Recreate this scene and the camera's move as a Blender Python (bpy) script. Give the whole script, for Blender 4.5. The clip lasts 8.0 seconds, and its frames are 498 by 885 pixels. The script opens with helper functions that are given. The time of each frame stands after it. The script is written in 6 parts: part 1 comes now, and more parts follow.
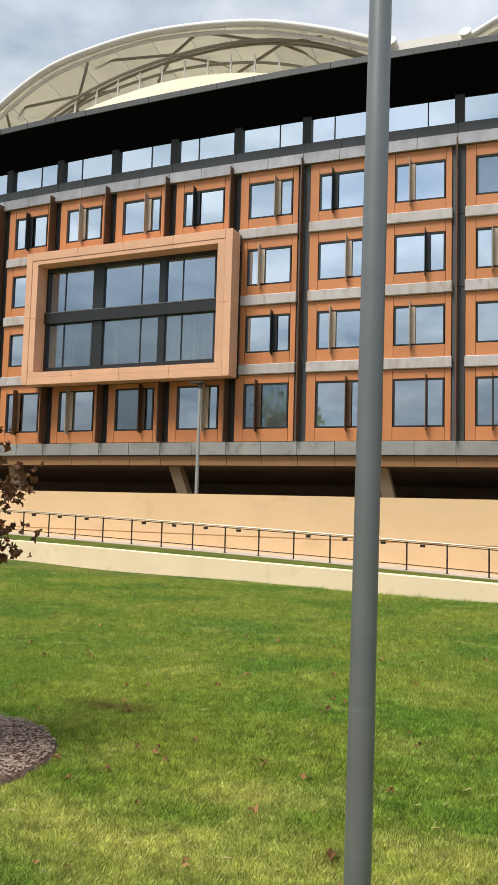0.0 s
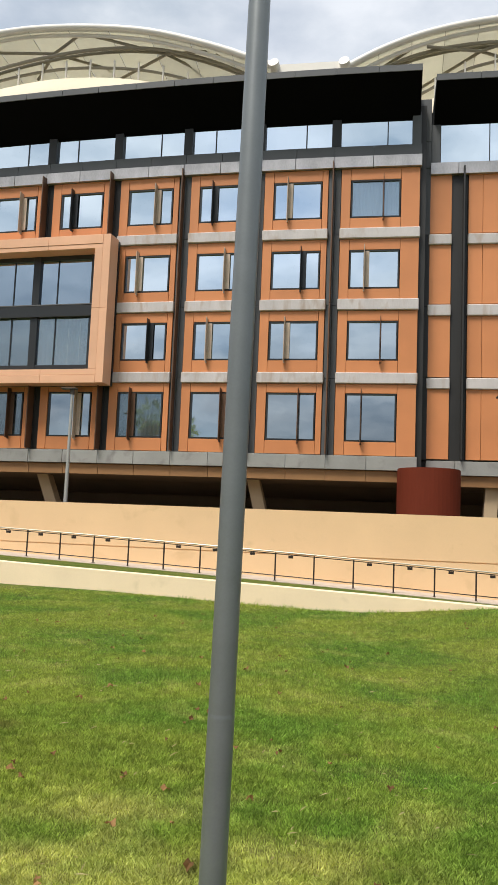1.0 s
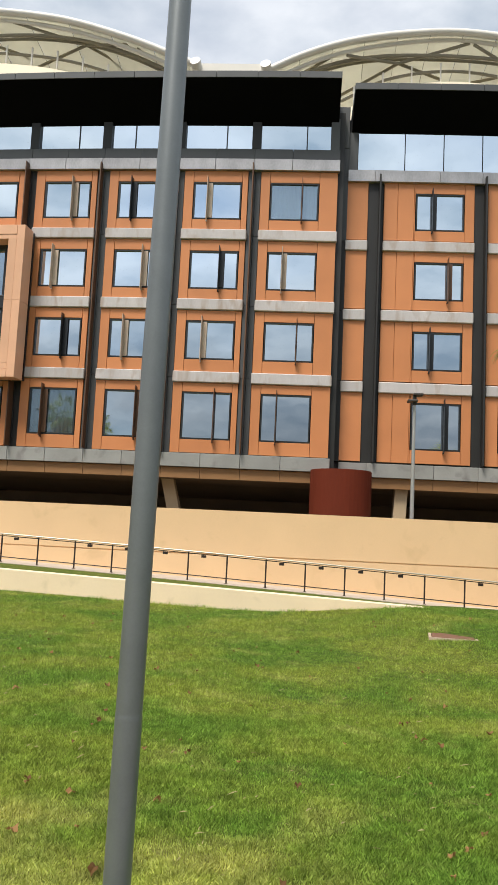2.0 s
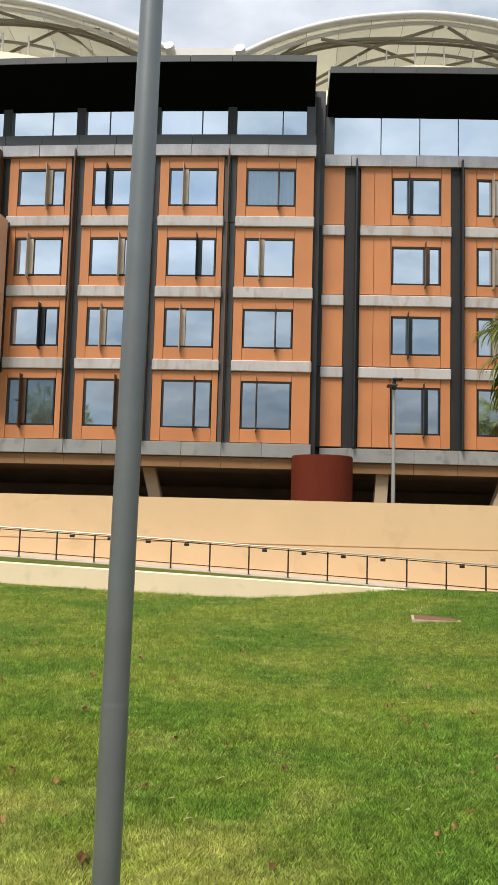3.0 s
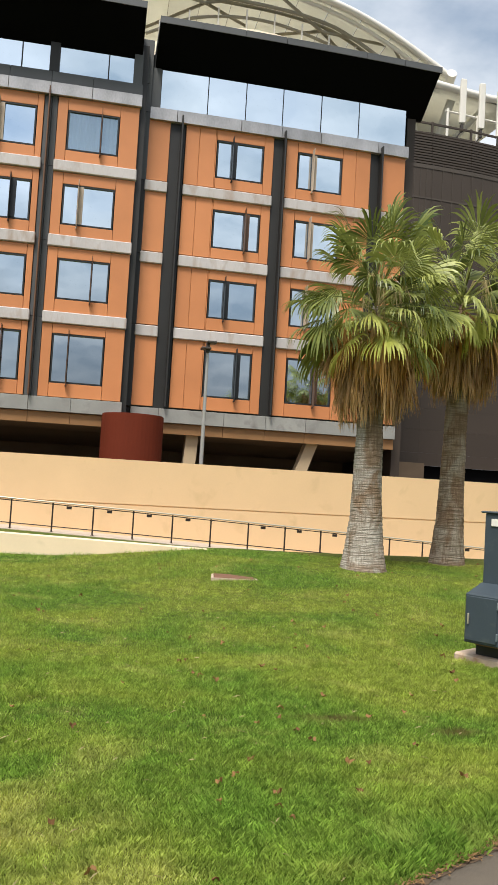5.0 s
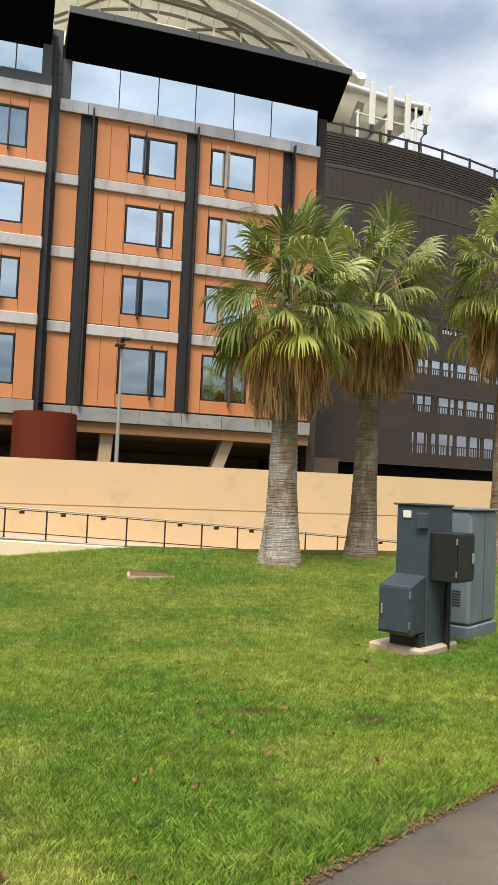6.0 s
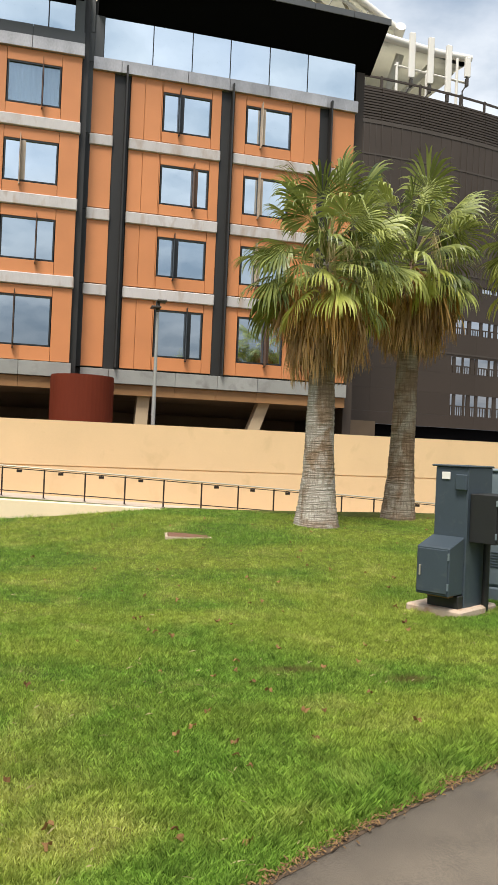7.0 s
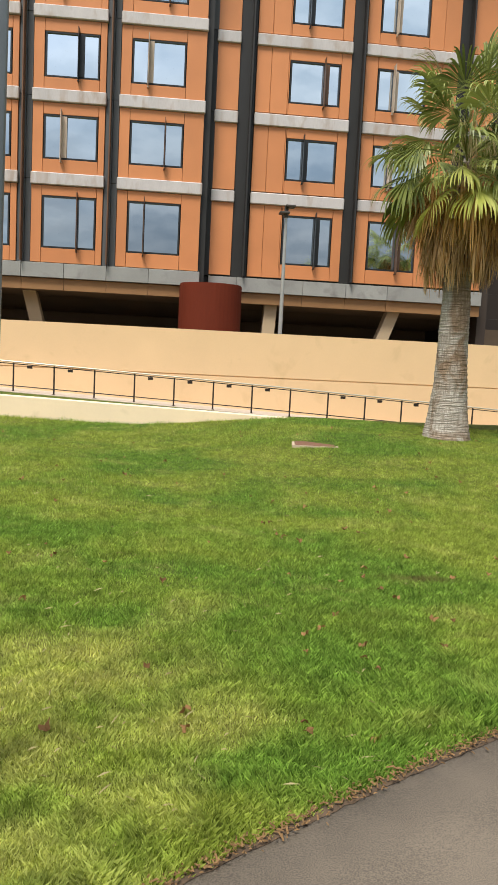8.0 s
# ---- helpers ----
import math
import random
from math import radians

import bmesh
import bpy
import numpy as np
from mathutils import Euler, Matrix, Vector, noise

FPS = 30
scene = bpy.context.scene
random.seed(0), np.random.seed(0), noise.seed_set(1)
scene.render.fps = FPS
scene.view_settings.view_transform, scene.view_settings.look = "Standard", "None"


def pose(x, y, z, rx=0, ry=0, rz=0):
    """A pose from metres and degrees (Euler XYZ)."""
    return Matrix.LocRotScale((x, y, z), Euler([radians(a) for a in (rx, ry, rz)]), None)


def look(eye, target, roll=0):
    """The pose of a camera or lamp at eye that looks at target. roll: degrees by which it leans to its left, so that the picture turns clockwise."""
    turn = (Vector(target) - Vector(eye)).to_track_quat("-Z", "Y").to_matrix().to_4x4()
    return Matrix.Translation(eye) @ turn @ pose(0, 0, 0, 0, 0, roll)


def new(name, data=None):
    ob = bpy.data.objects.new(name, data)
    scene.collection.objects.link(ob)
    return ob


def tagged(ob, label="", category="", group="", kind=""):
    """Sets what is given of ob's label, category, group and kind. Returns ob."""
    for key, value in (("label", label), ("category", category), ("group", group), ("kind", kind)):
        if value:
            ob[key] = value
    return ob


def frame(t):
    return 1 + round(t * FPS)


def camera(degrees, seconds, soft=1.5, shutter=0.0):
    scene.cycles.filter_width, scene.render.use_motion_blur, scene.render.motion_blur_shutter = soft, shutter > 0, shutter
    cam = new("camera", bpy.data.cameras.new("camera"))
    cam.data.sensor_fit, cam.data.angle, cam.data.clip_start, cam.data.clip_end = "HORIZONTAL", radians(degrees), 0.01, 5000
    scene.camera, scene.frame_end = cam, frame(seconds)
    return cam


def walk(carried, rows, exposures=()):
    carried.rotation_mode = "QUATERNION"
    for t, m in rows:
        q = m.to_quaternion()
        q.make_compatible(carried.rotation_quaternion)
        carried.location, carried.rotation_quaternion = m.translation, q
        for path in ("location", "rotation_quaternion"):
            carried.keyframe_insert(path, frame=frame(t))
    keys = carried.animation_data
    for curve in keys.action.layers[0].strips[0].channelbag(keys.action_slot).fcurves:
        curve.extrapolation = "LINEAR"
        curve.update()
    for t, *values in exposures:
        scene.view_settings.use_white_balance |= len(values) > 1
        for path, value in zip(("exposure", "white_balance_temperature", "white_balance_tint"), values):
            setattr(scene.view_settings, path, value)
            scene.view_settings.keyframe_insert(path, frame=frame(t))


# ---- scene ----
# Camera and its walk
cam = camera(34.5, 8.0)
PATH = [
    (0, (-0.0311, -0.0414, 1.6310), (-3.2603, 9.3840, 2.4885), 1.610),
    (0.5, (-0.0203, -0.0343, 1.6227), (-2.4984, 9.5992, 2.6489), 1.712),
    (1, (-0.0092, -0.0220, 1.6157), (-1.7210, 9.7749, 2.6597), 2.329),
    (1.5, (-0.0010, -0.0110, 1.6124), (-1.1469, 9.8645, 2.6898), 2.695),
    (1.7, (-0.0021, -0.0084, 1.6112), (-0.9086, 9.8896, 2.7109), 2.971),
    (2.8, (-0.0092, 0.0089, 1.6063), (-0.3883, 9.9562, 2.5584), 1.743),
    (3, (-0.0088, 0.0093, 1.6021), (-0.4307, 9.9563, 2.5397), 1.542),
    (3.5, (-0.0000, -0.0000, 1.6000), (-0.3221, 9.9495, 2.5504), 1.796),
    (4, (0.0253, -0.0008, 1.5994), (0.4606, 9.9478, 2.5141), 2.640),
    (4.5, (0.0339, 0.0142, 1.5959), (1.2250, 9.9148, 2.3432), 3.429),
    (5, (0.0502, 0.0396, 1.5922), (1.9672, 9.8392, 2.1333), 3.351),
    (5.2, (0.0491, 0.0451, 1.5880), (2.2558, 9.7860, 2.0852), 3.070),
    (6.3, (0.0710, 0.0715, 1.5607), (3.0619, 9.5966, 2.1322), 2.407),
    (6.5, (0.0700, 0.0756, 1.5567), (3.0276, 9.6153, 2.0533), 2.338),
    (7, (0.0627, 0.0978, 1.5498), (2.5855, 9.7739, 1.6331), 2.440),
    (7.5, (0.0512, 0.1231, 1.5384), (1.8272, 9.9521, 1.0530), 2.625),
    (8, (0.0327, 0.1400, 1.5250), (1.0709, 10.0248, 0.4242), 2.888),
]
walk(cam, [(t, look(eye, target, roll)) for t, eye, target, roll in PATH], [(0.0, 0.11), (3.5, 0.13), (5.0, 0.23), (6.5, 0.24), (7.5, 0.32), (8.0, 0.22)])

# World, sun
SUN_EL, SUN_AZ = 62.0, 212.0     # azimuth clockwise from +y
world = bpy.data.worlds.new("sky")
scene.world = world
world.use_nodes = True
wt = world.node_tree
wt.nodes.clear()
w_out = wt.nodes.new("ShaderNodeOutputWorld")
sky = wt.nodes.new("ShaderNodeTexSky")
sky.sky_type = "NISHITA"
sky.sun_disc = False
sky.sun_elevation, sky.sun_rotation = radians(SUN_EL), radians(SUN_AZ)
bg_sky = wt.nodes.new("ShaderNodeBackground")
bg_sky.inputs["Strength"].default_value = 0.13
wt.links.new(sky.outputs[0], bg_sky.inputs["Color"])
bg_cloud = wt.nodes.new("ShaderNodeBackground")
bg_cloud.inputs["Strength"].default_value = 0.90
coord = wt.nodes.new("ShaderNodeTexCoord")
stretch = wt.nodes.new("ShaderNodeMapping")
stretch.inputs["Scale"].default_value = (1.0, 1.0, 2.6)
wt.links.new(coord.outputs["Generated"], stretch.inputs["Vector"])
cn = wt.nodes.new("ShaderNodeTexNoise")
cn.inputs["Scale"].default_value, cn.inputs["Detail"].default_value, cn.inputs["Roughness"].default_value = 2.4, 4.0, 0.5
wt.links.new(stretch.outputs[0], cn.inputs["Vector"])
cover = wt.nodes.new("ShaderNodeValToRGB")
cover.color_ramp.elements[0].color = (0.42, 0.42, 0.42, 1)     # thin haze between the clouds
cover.color_ramp.elements[0].position, cover.color_ramp.elements[1].position = 0.22, 0.50
wt.links.new(cn.outputs["Fac"], cover.inputs["Fac"])
cn2 = wt.nodes.new("ShaderNodeTexNoise")
cn2.inputs["Scale"].default_value, cn2.inputs["Detail"].default_value = 4.2, 6.0
wt.links.new(stretch.outputs[0], cn2.inputs["Vector"])
shade = wt.nodes.new("ShaderNodeValToRGB")
shade.color_ramp.elements[0].position, shade.color_ramp.elements[1].position = 0.35, 0.63
shade.color_ramp.elements[0].color = (0.37, 0.46, 0.57, 1)
shade.color_ramp.elements[1].color = (0.91, 0.945, 1.0, 1)
cn3 = wt.nodes.new("ShaderNodeTexNoise")
cn3.inputs["Scale"].default_value, cn3.inputs["Detail"].default_value, cn3.inputs["Roughness"].default_value = 4.2, 6.0, 0.55
# a flat layer: cloud puffs crowd together towards the horizon
sep = wt.nodes.new("ShaderNodeSeparateXYZ")
wt.links.new(coord.outputs["Generated"], sep.inputs[0])
lift = wt.nodes.new("ShaderNodeMath")
lift.inputs[1].default_value = 0.14
wt.links.new(sep.outputs["Z"], lift.inputs[0])
flat = wt.nodes.new("ShaderNodeVectorMath")
flat.operation = "DIVIDE"
wt.links.new(coord.outputs["Generated"], flat.inputs[0])
wt.links.new(lift.outputs[0], flat.inputs[1])
wt.links.new(flat.outputs[0], cn3.inputs["Vector"])
blend = wt.nodes.new("ShaderNodeMix")
blend.inputs["Factor"].default_value = 0.52
wt.links.new(cn2.outputs["Fac"], blend.inputs["A"])
wt.links.new(cn3.outputs["Fac"], blend.inputs["B"])
wt.links.new(blend.outputs["Result"], shade.inputs["Fac"])
# clouds are greyer towards the horizon
low = wt.nodes.new("ShaderNodeMapRange")
low.inputs["From Min"].default_value, low.inputs["From Max"].default_value = 0.05, 0.36
low.inputs["To Min"].default_value, low.inputs["To Max"].default_value = 0.34, 1.08
low.interpolation_type = "SMOOTHSTEP"
wt.links.new(sep.outputs["Z"], low.inputs["Value"])
dim = wt.nodes.new("ShaderNodeMix")
dim.data_type, dim.blend_type = "RGBA", "MULTIPLY"
dim.inputs["Factor"].default_value = 1
wt.links.new(shade.outputs[0], dim.inputs["A"])
wt.links.new(low.outputs[0], dim.inputs["B"])
wt.links.new(dim.outputs["Result"], bg_cloud.inputs["Color"])
w_mix = wt.nodes.new("ShaderNodeMixShader")
wt.links.new(cover.outputs[0], w_mix.inputs[0])
wt.links.new(bg_sky.outputs[0], w_mix.inputs[1])
wt.links.new(bg_cloud.outputs[0], w_mix.inputs[2])
wt.links.new(w_mix.outputs[0], w_out.inputs["Surface"])

sun_data = bpy.data.lights.new("sun", "SUN")
sun_data.energy, sun_data.angle, sun_data.color = 4.1, radians(20), (1.0, 0.945, 0.86)
sun = new("sun", sun_data)
sd = Vector((math.sin(radians(SUN_AZ)) * math.cos(radians(SUN_EL)), math.cos(radians(SUN_AZ)) * math.cos(radians(SUN_EL)), math.sin(radians(SUN_EL))))
sun.matrix_world = look(sd * 60, (0, 0, 0))

# Materials
def material(name, base, rough=0.7, metal=0.0, vary=0.15, scale=3.0, fine=40.0, bump=0.1, spread=0.0, stain=None, stain_at=0.62, stretch_z=1.0, spec=0.5, dist=0.01, grain=0.4):
    """Procedural surface: base colour varied by a broad and a fine noise, optional stains, a per-piece spread and a fine relief."""
    m = bpy.data.materials.new(name)
    m.use_nodes = True
    nt = m.node_tree
    p = nt.nodes["Principled BSDF"]
    p.inputs["Roughness"].default_value, p.inputs["Metallic"].default_value = rough, metal
    p.inputs["Specular IOR Level"].default_value = spec
    geo = nt.nodes.new("ShaderNodeNewGeometry")
    mp = nt.nodes.new("ShaderNodeMapping")
    mp.inputs["Scale"].default_value = (1, 1, stretch_z)
    nt.links.new(geo.outputs["Position"], mp.inputs["Vector"])
    broad = nt.nodes.new("ShaderNodeTexNoise")
    broad.inputs["Scale"].default_value, broad.inputs["Detail"].default_value = scale, 6
    nt.links.new(mp.outputs[0], broad.inputs["Vector"])
    fin = nt.nodes.new("ShaderNodeTexNoise")
    fin.inputs["Scale"].default_value, fin.inputs["Detail"].default_value = fine, 4
    nt.links.new(mp.outputs[0], fin.inputs["Vector"])
    add = nt.nodes.new("ShaderNodeMath")
    add.operation = "MULTIPLY_ADD"
    nt.links.new(fin.outputs["Fac"], add.inputs[0])
    add.inputs[1].default_value = grain
    nt.links.new(broad.outputs["Fac"], add.inputs[2])
    span = nt.nodes.new("ShaderNodeMapRange")
    span.inputs["From Min"].default_value, span.inputs["From Max"].default_value = 0.2 + 0.5 * grain, 0.8 + 0.5 * grain
    span.inputs["To Min"].default_value, span.inputs["To Max"].default_value = 1 - vary, 1 + vary
    nt.links.new(add.outputs[0], span.inputs["Value"])
    last = span.outputs[0]
    if spread:
        info = nt.nodes.new("ShaderNodeObjectInfo")
        sp = nt.nodes.new("ShaderNodeMapRange")
        sp.inputs["To Min"].default_value, sp.inputs["To Max"].default_value = 1 - spread, 1 + spread
        nt.links.new(info.outputs["Random"], sp.inputs["Value"])
        mul = nt.nodes.new("ShaderNodeMath")
        mul.operation = "MULTIPLY"
        nt.links.new(last, mul.inputs[0])
        nt.links.new(sp.outputs[0], mul.inputs[1])
        last = mul.outputs[0]
    tint = nt.nodes.new("ShaderNodeMix")
    tint.data_type, tint.blend_type = "RGBA", "MULTIPLY"
    tint.inputs["Factor"].default_value = 1
    tint.inputs["A"].default_value = (*base, 1)
    nt.links.new(last, tint.inputs["B"])
    col = tint.outputs["Result"]
    if stain:
        st = nt.nodes.new("ShaderNodeTexNoise")
        st.inputs["Scale"].default_value, st.inputs["Detail"].default_value, st.inputs["Distortion"].default_value = scale * 1.7, 8, 0.4
        nt.links.new(mp.outputs[0], st.inputs["Vector"])
        rs = nt.nodes.new("ShaderNodeMapRange")
        rs.inputs["From Min"].default_value, rs.inputs["From Max"].default_value = stain_at - 0.08, stain_at + 0.12
        nt.links.new(st.outputs["Fac"], rs.inputs["Value"])
        mx = nt.nodes.new("ShaderNodeMix")
        mx.data_type = "RGBA"
        nt.links.new(rs.outputs[0], mx.inputs["Factor"])
        nt.links.new(col, mx.inputs["A"])
        mx.inputs["B"].default_value = (*stain, 1)
        col = mx.outputs["Result"]
    nt.links.new(col, p.inputs["Base Color"])
    if bump:
        b = nt.nodes.new("ShaderNodeBump")
        b.inputs["Strength"].default_value, b.inputs["Distance"].default_value = bump, dist
        nt.links.new(add.outputs[0], b.inputs["Height"])
        nt.links.new(b.outputs[0], p.inputs["Normal"])
    return m


ORANGE = material("orange_panel", (0.60, 0.232, 0.088), 0.5, vary=0.08, scale=0.8, fine=60, bump=0.03, spread=0.06)
PEACH = material("peach_panel", (0.74, 0.42, 0.26), 0.5, vary=0.09, scale=0.9, fine=50, bump=0.03, spread=0.05)
CONCRETE = material("pale_concrete", (0.52, 0.485, 0.475), 0.6, vary=0.14, scale=1.5, fine=30, bump=0.06, spread=0.06, stain=(0.40, 0.32, 0.27), stain_at=0.58, stretch_z=0.3)
SLABGREY = material("grey_slab", (0.30, 0.30, 0.28), 0.6, vary=0.15, scale=0.9, fine=25, bump=0.05, spread=0.08, stain=(0.20, 0.19, 0.18), stain_at=0.6)
DARK = material("dark_cladding", (0.022, 0.021, 0.020), 0.5, vary=0.15, scale=1.0, fine=30, bump=0.03, spread=0.1)
GREY = material("grey_cladding", (0.085, 0.088, 0.092), 0.5, vary=0.12, scale=1.0, fine=30, bump=0.03, spread=0.06)
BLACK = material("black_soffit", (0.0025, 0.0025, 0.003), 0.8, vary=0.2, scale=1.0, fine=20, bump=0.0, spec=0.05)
BRONZE = material("bronze_fin", (0.13, 0.066, 0.035), 0.5, 0.1, vary=0.2, scale=2, fine=30, bump=0.03, spread=0.25)
FRAME = material("window_frame", (0.018, 0.020, 0.022), 0.4, vary=0.1, bump=0.0)
RUST = material("rust_soffit", (0.30, 0.155, 0.06), 0.6, vary=0.12, scale=1.2, bump=0.03, spread=0.05)
CREAM = material("cream_render", (0.77, 0.53, 0.30), 0.85, vary=0.05, scale=0.7, fine=25, bump=0.06, stain=(0.66, 0.45, 0.24), stain_at=0.66)
CREAMLOW = material("cream_low_wall", (0.85, 0.68, 0.46), 0.85, vary=0.06, scale=1.0, fine=25, bump=0.06, stain=(0.70, 0.56, 0.36), stain_at=0.66)
TOWN = material("town_ground", (0.20, 0.185, 0.165), 0.9, vary=0.2, scale=0.05, fine=2, bump=0.0)
PAVING = material("ramp_concrete", (0.48, 0.40, 0.33), 0.85, vary=0.12, scale=2, fine=30, bump=0.05)
RAILDARK = material("rail_metal", (0.035, 0.024, 0.020), 0.45, 0.3, vary=0.1, bump=0.0)
STEELRAIL = material("steel_rail", (0.62, 0.55, 0.45), 0.4, 0.6, vary=0.08, bump=0.0)
COLUMN = material("column_concrete", (0.50, 0.38, 0.24), 0.8, vary=0.08, scale=1.5, bump=0.05)
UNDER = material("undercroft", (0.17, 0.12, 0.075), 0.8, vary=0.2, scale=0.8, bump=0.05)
DRUMRED = material("drum_red", (0.135, 0.026, 0.012), 0.75, spec=0.12, vary=0.12, scale=2.0, fine=20, bump=0.04, stretch_z=0.2)
WHITE = material("white_steel", (0.80, 0.765, 0.69), 0.45, vary=0.05, scale=0.6, bump=0.01)
MEMBRANE = material("roof_membrane", (0.66, 0.635, 0.53), 0.7, vary=0.06, scale=0.2, fine=3, bump=0.02, spread=0.05)
TRUSS = material("truss_steel", (0.30, 0.27, 0.20), 0.6, vary=0.1, scale=0.5, bump=0.0)
BOWL = material("stand_rim", (0.68, 0.60, 0.46), 0.8, vary=0.06, scale=0.3, fine=3, bump=0.02)
SCREEN = material("brown_mesh", (0.056, 0.041, 0.031), 0.6, 0.2, vary=0.16, scale=0.25, fine=14, bump=0.08, spread=0.06)
SCREENLT = material("screen_slab", (0.066, 0.052, 0.042), 0.7, vary=0.1, scale=0.5, bump=0.03)
POLE = material("pole_paint", (0.20, 0.215, 0.22), 0.38, 0.45, vary=0.10, scale=6, fine=120, bump=0.03)
LAMPGREY = material("lamp_metal", (0.42, 0.42, 0.40), 0.45, 0.4, vary=0.08, bump=0.0)
LAMPDARK = material("lamp_head", (0.05, 0.042, 0.035), 0.5, vary=0.1, bump=0.0)
CABDARK = material("cabinet_paint", (0.044, 0.060, 0.074), 0.5, vary=0.12, scale=4, fine=60, bump=0.03, stain=(0.085, 0.10, 0.10), stain_at=0.68)
CABBLACK = material("cabinet_black", (0.016, 0.016, 0.015), 0.5, vary=0.15, scale=5, fine=60, bump=0.03)
CABGREY = material("cabinet_grey", (0.150, 0.185, 0.205), 0.5, vary=0.14, scale=3, fine=50, bump=0.03, stretch_z=0.35, stain=(0.23, 0.27, 0.27), stain_at=0.62)
PLINTH = material("plinth_concrete", (0.52, 0.40, 0.30), 0.85, vary=0.15, scale=6, fine=50, bump=0.15, stain=(0.36, 0.22, 0.13), stain_at=0.6)
ASPHALT = material("asphalt", (0.148, 0.119, 0.088), 0.9, vary=0.34, scale=2.2, fine=210, bump=0.3, grain=2.2, dist=0.003, stain=(0.10, 0.083, 0.068), stain_at=0.70)
SOIL = material("soil_edge", (0.085, 0.055, 0.032), 0.95, vary=0.35, scale=12, fine=120, bump=0.6)
MULCHBED = material("mulch_bed", (0.11, 0.065, 0.045), 0.95, vary=0.4, scale=18, fine=120, bump=0.6)
HATCHRED = material("hatch_iron", (0.17, 0.080, 0.045), 0.8, vary=0.3, scale=14, fine=80, bump=0.3)
BARK = material("sapling_bark", (0.14, 0.10, 0.07), 0.9, vary=0.3, scale=20, bump=0.3)
CURTAIN = material("curtain", (0.74, 0.78, 0.75), 0.9, vary=0.1, bump=0.0)
ROOM = material("room_inside", (0.06, 0.06, 0.06), 0.9, vary=0.2, bump=0.0)


def leaf_material(name, base, other, rough=0.5, through_light=0.30, by_leaflet=0.5):
    m = bpy.data.materials.new(name)
    m.use_nodes = True
    nt = m.node_tree
    p = nt.nodes["Principled BSDF"]
    p.inputs["Roughness"].default_value = rough
    p.inputs["Specular IOR Level"].default_value = 0.35
    info = nt.nodes.new("ShaderNodeObjectInfo")
    geo = nt.nodes.new("ShaderNodeNewGeometry")
    add = nt.nodes.new("ShaderNodeMath")
    add.operation = "MULTIPLY_ADD"
    nt.links.new(geo.outputs["Random Per Island"], add.inputs[0])
    add.inputs[1].default_value = by_leaflet
    half = nt.nodes.new("ShaderNodeMath")
    half.operation = "MULTIPLY"
    half.inputs[1].default_value = 1 - by_leaflet
    nt.links.new(info.outputs["Random"], half.inputs[0])
    nt.links.new(half.outputs[0], add.inputs[2])
    mx = nt.nodes.new("ShaderNodeMix")
    mx.data_type = "RGBA"
    mx.inputs["A"].default_value, mx.inputs["B"].default_value = (*base, 1), (*other, 1)
    nt.links.new(add.outputs[0], mx.inputs["Factor"])
    nt.links.new(mx.outputs["Result"], p.inputs["Base Color"])
    tr = nt.nodes.new("ShaderNodeBsdfTranslucent")
    nt.links.new(mx.outputs["Result"], tr.inputs["Color"])
    ms = nt.nodes.new("ShaderNodeMixShader")
    ms.inputs[0].default_value = through_light
    out = nt.nodes["Material Output"]
    nt.links.new(p.outputs[0], ms.inputs[1])
    nt.links.new(tr.outputs[0], ms.inputs[2])
    nt.links.new(ms.outputs[0], out.inputs["Surface"])
    return m


FROND = leaf_material("palm_green", (0.050, 0.080, 0.014), (0.50, 0.53, 0.15), 0.40, 0.18, 0.38)
FRONDYEL = leaf_material("palm_yellow", (0.42, 0.47, 0.08), (0.68, 0.66, 0.18))
FRONDORANGE = leaf_material("palm_orange", (0.42, 0.19, 0.045), (0.72, 0.46, 0.16), 0.7)
FRONDDEAD = leaf_material("palm_dead", (0.20, 0.10, 0.036), (0.84, 0.55, 0.26), 0.8, 0.25, 0.4)
REDLEAF = leaf_material("russet_leaf", (0.10, 0.034, 0.018), (0.30, 0.15, 0.055))
FALLEN = leaf_material("fallen_leaf_brown", (0.10, 0.045, 0.014), (0.54, 0.30, 0.12), 0.8)
LITTER = leaf_material("path_litter_brown", (0.060, 0.032, 0.015), (0.42, 0.25, 0.11), 0.9)
MULCH = leaf_material("bark_chip", (0.10, 0.06, 0.045), (0.56, 0.44, 0.36), 0.9)
STRAW = leaf_material("dry_straw", (0.45, 0.36, 0.16), (0.62, 0.52, 0.28), 0.7)


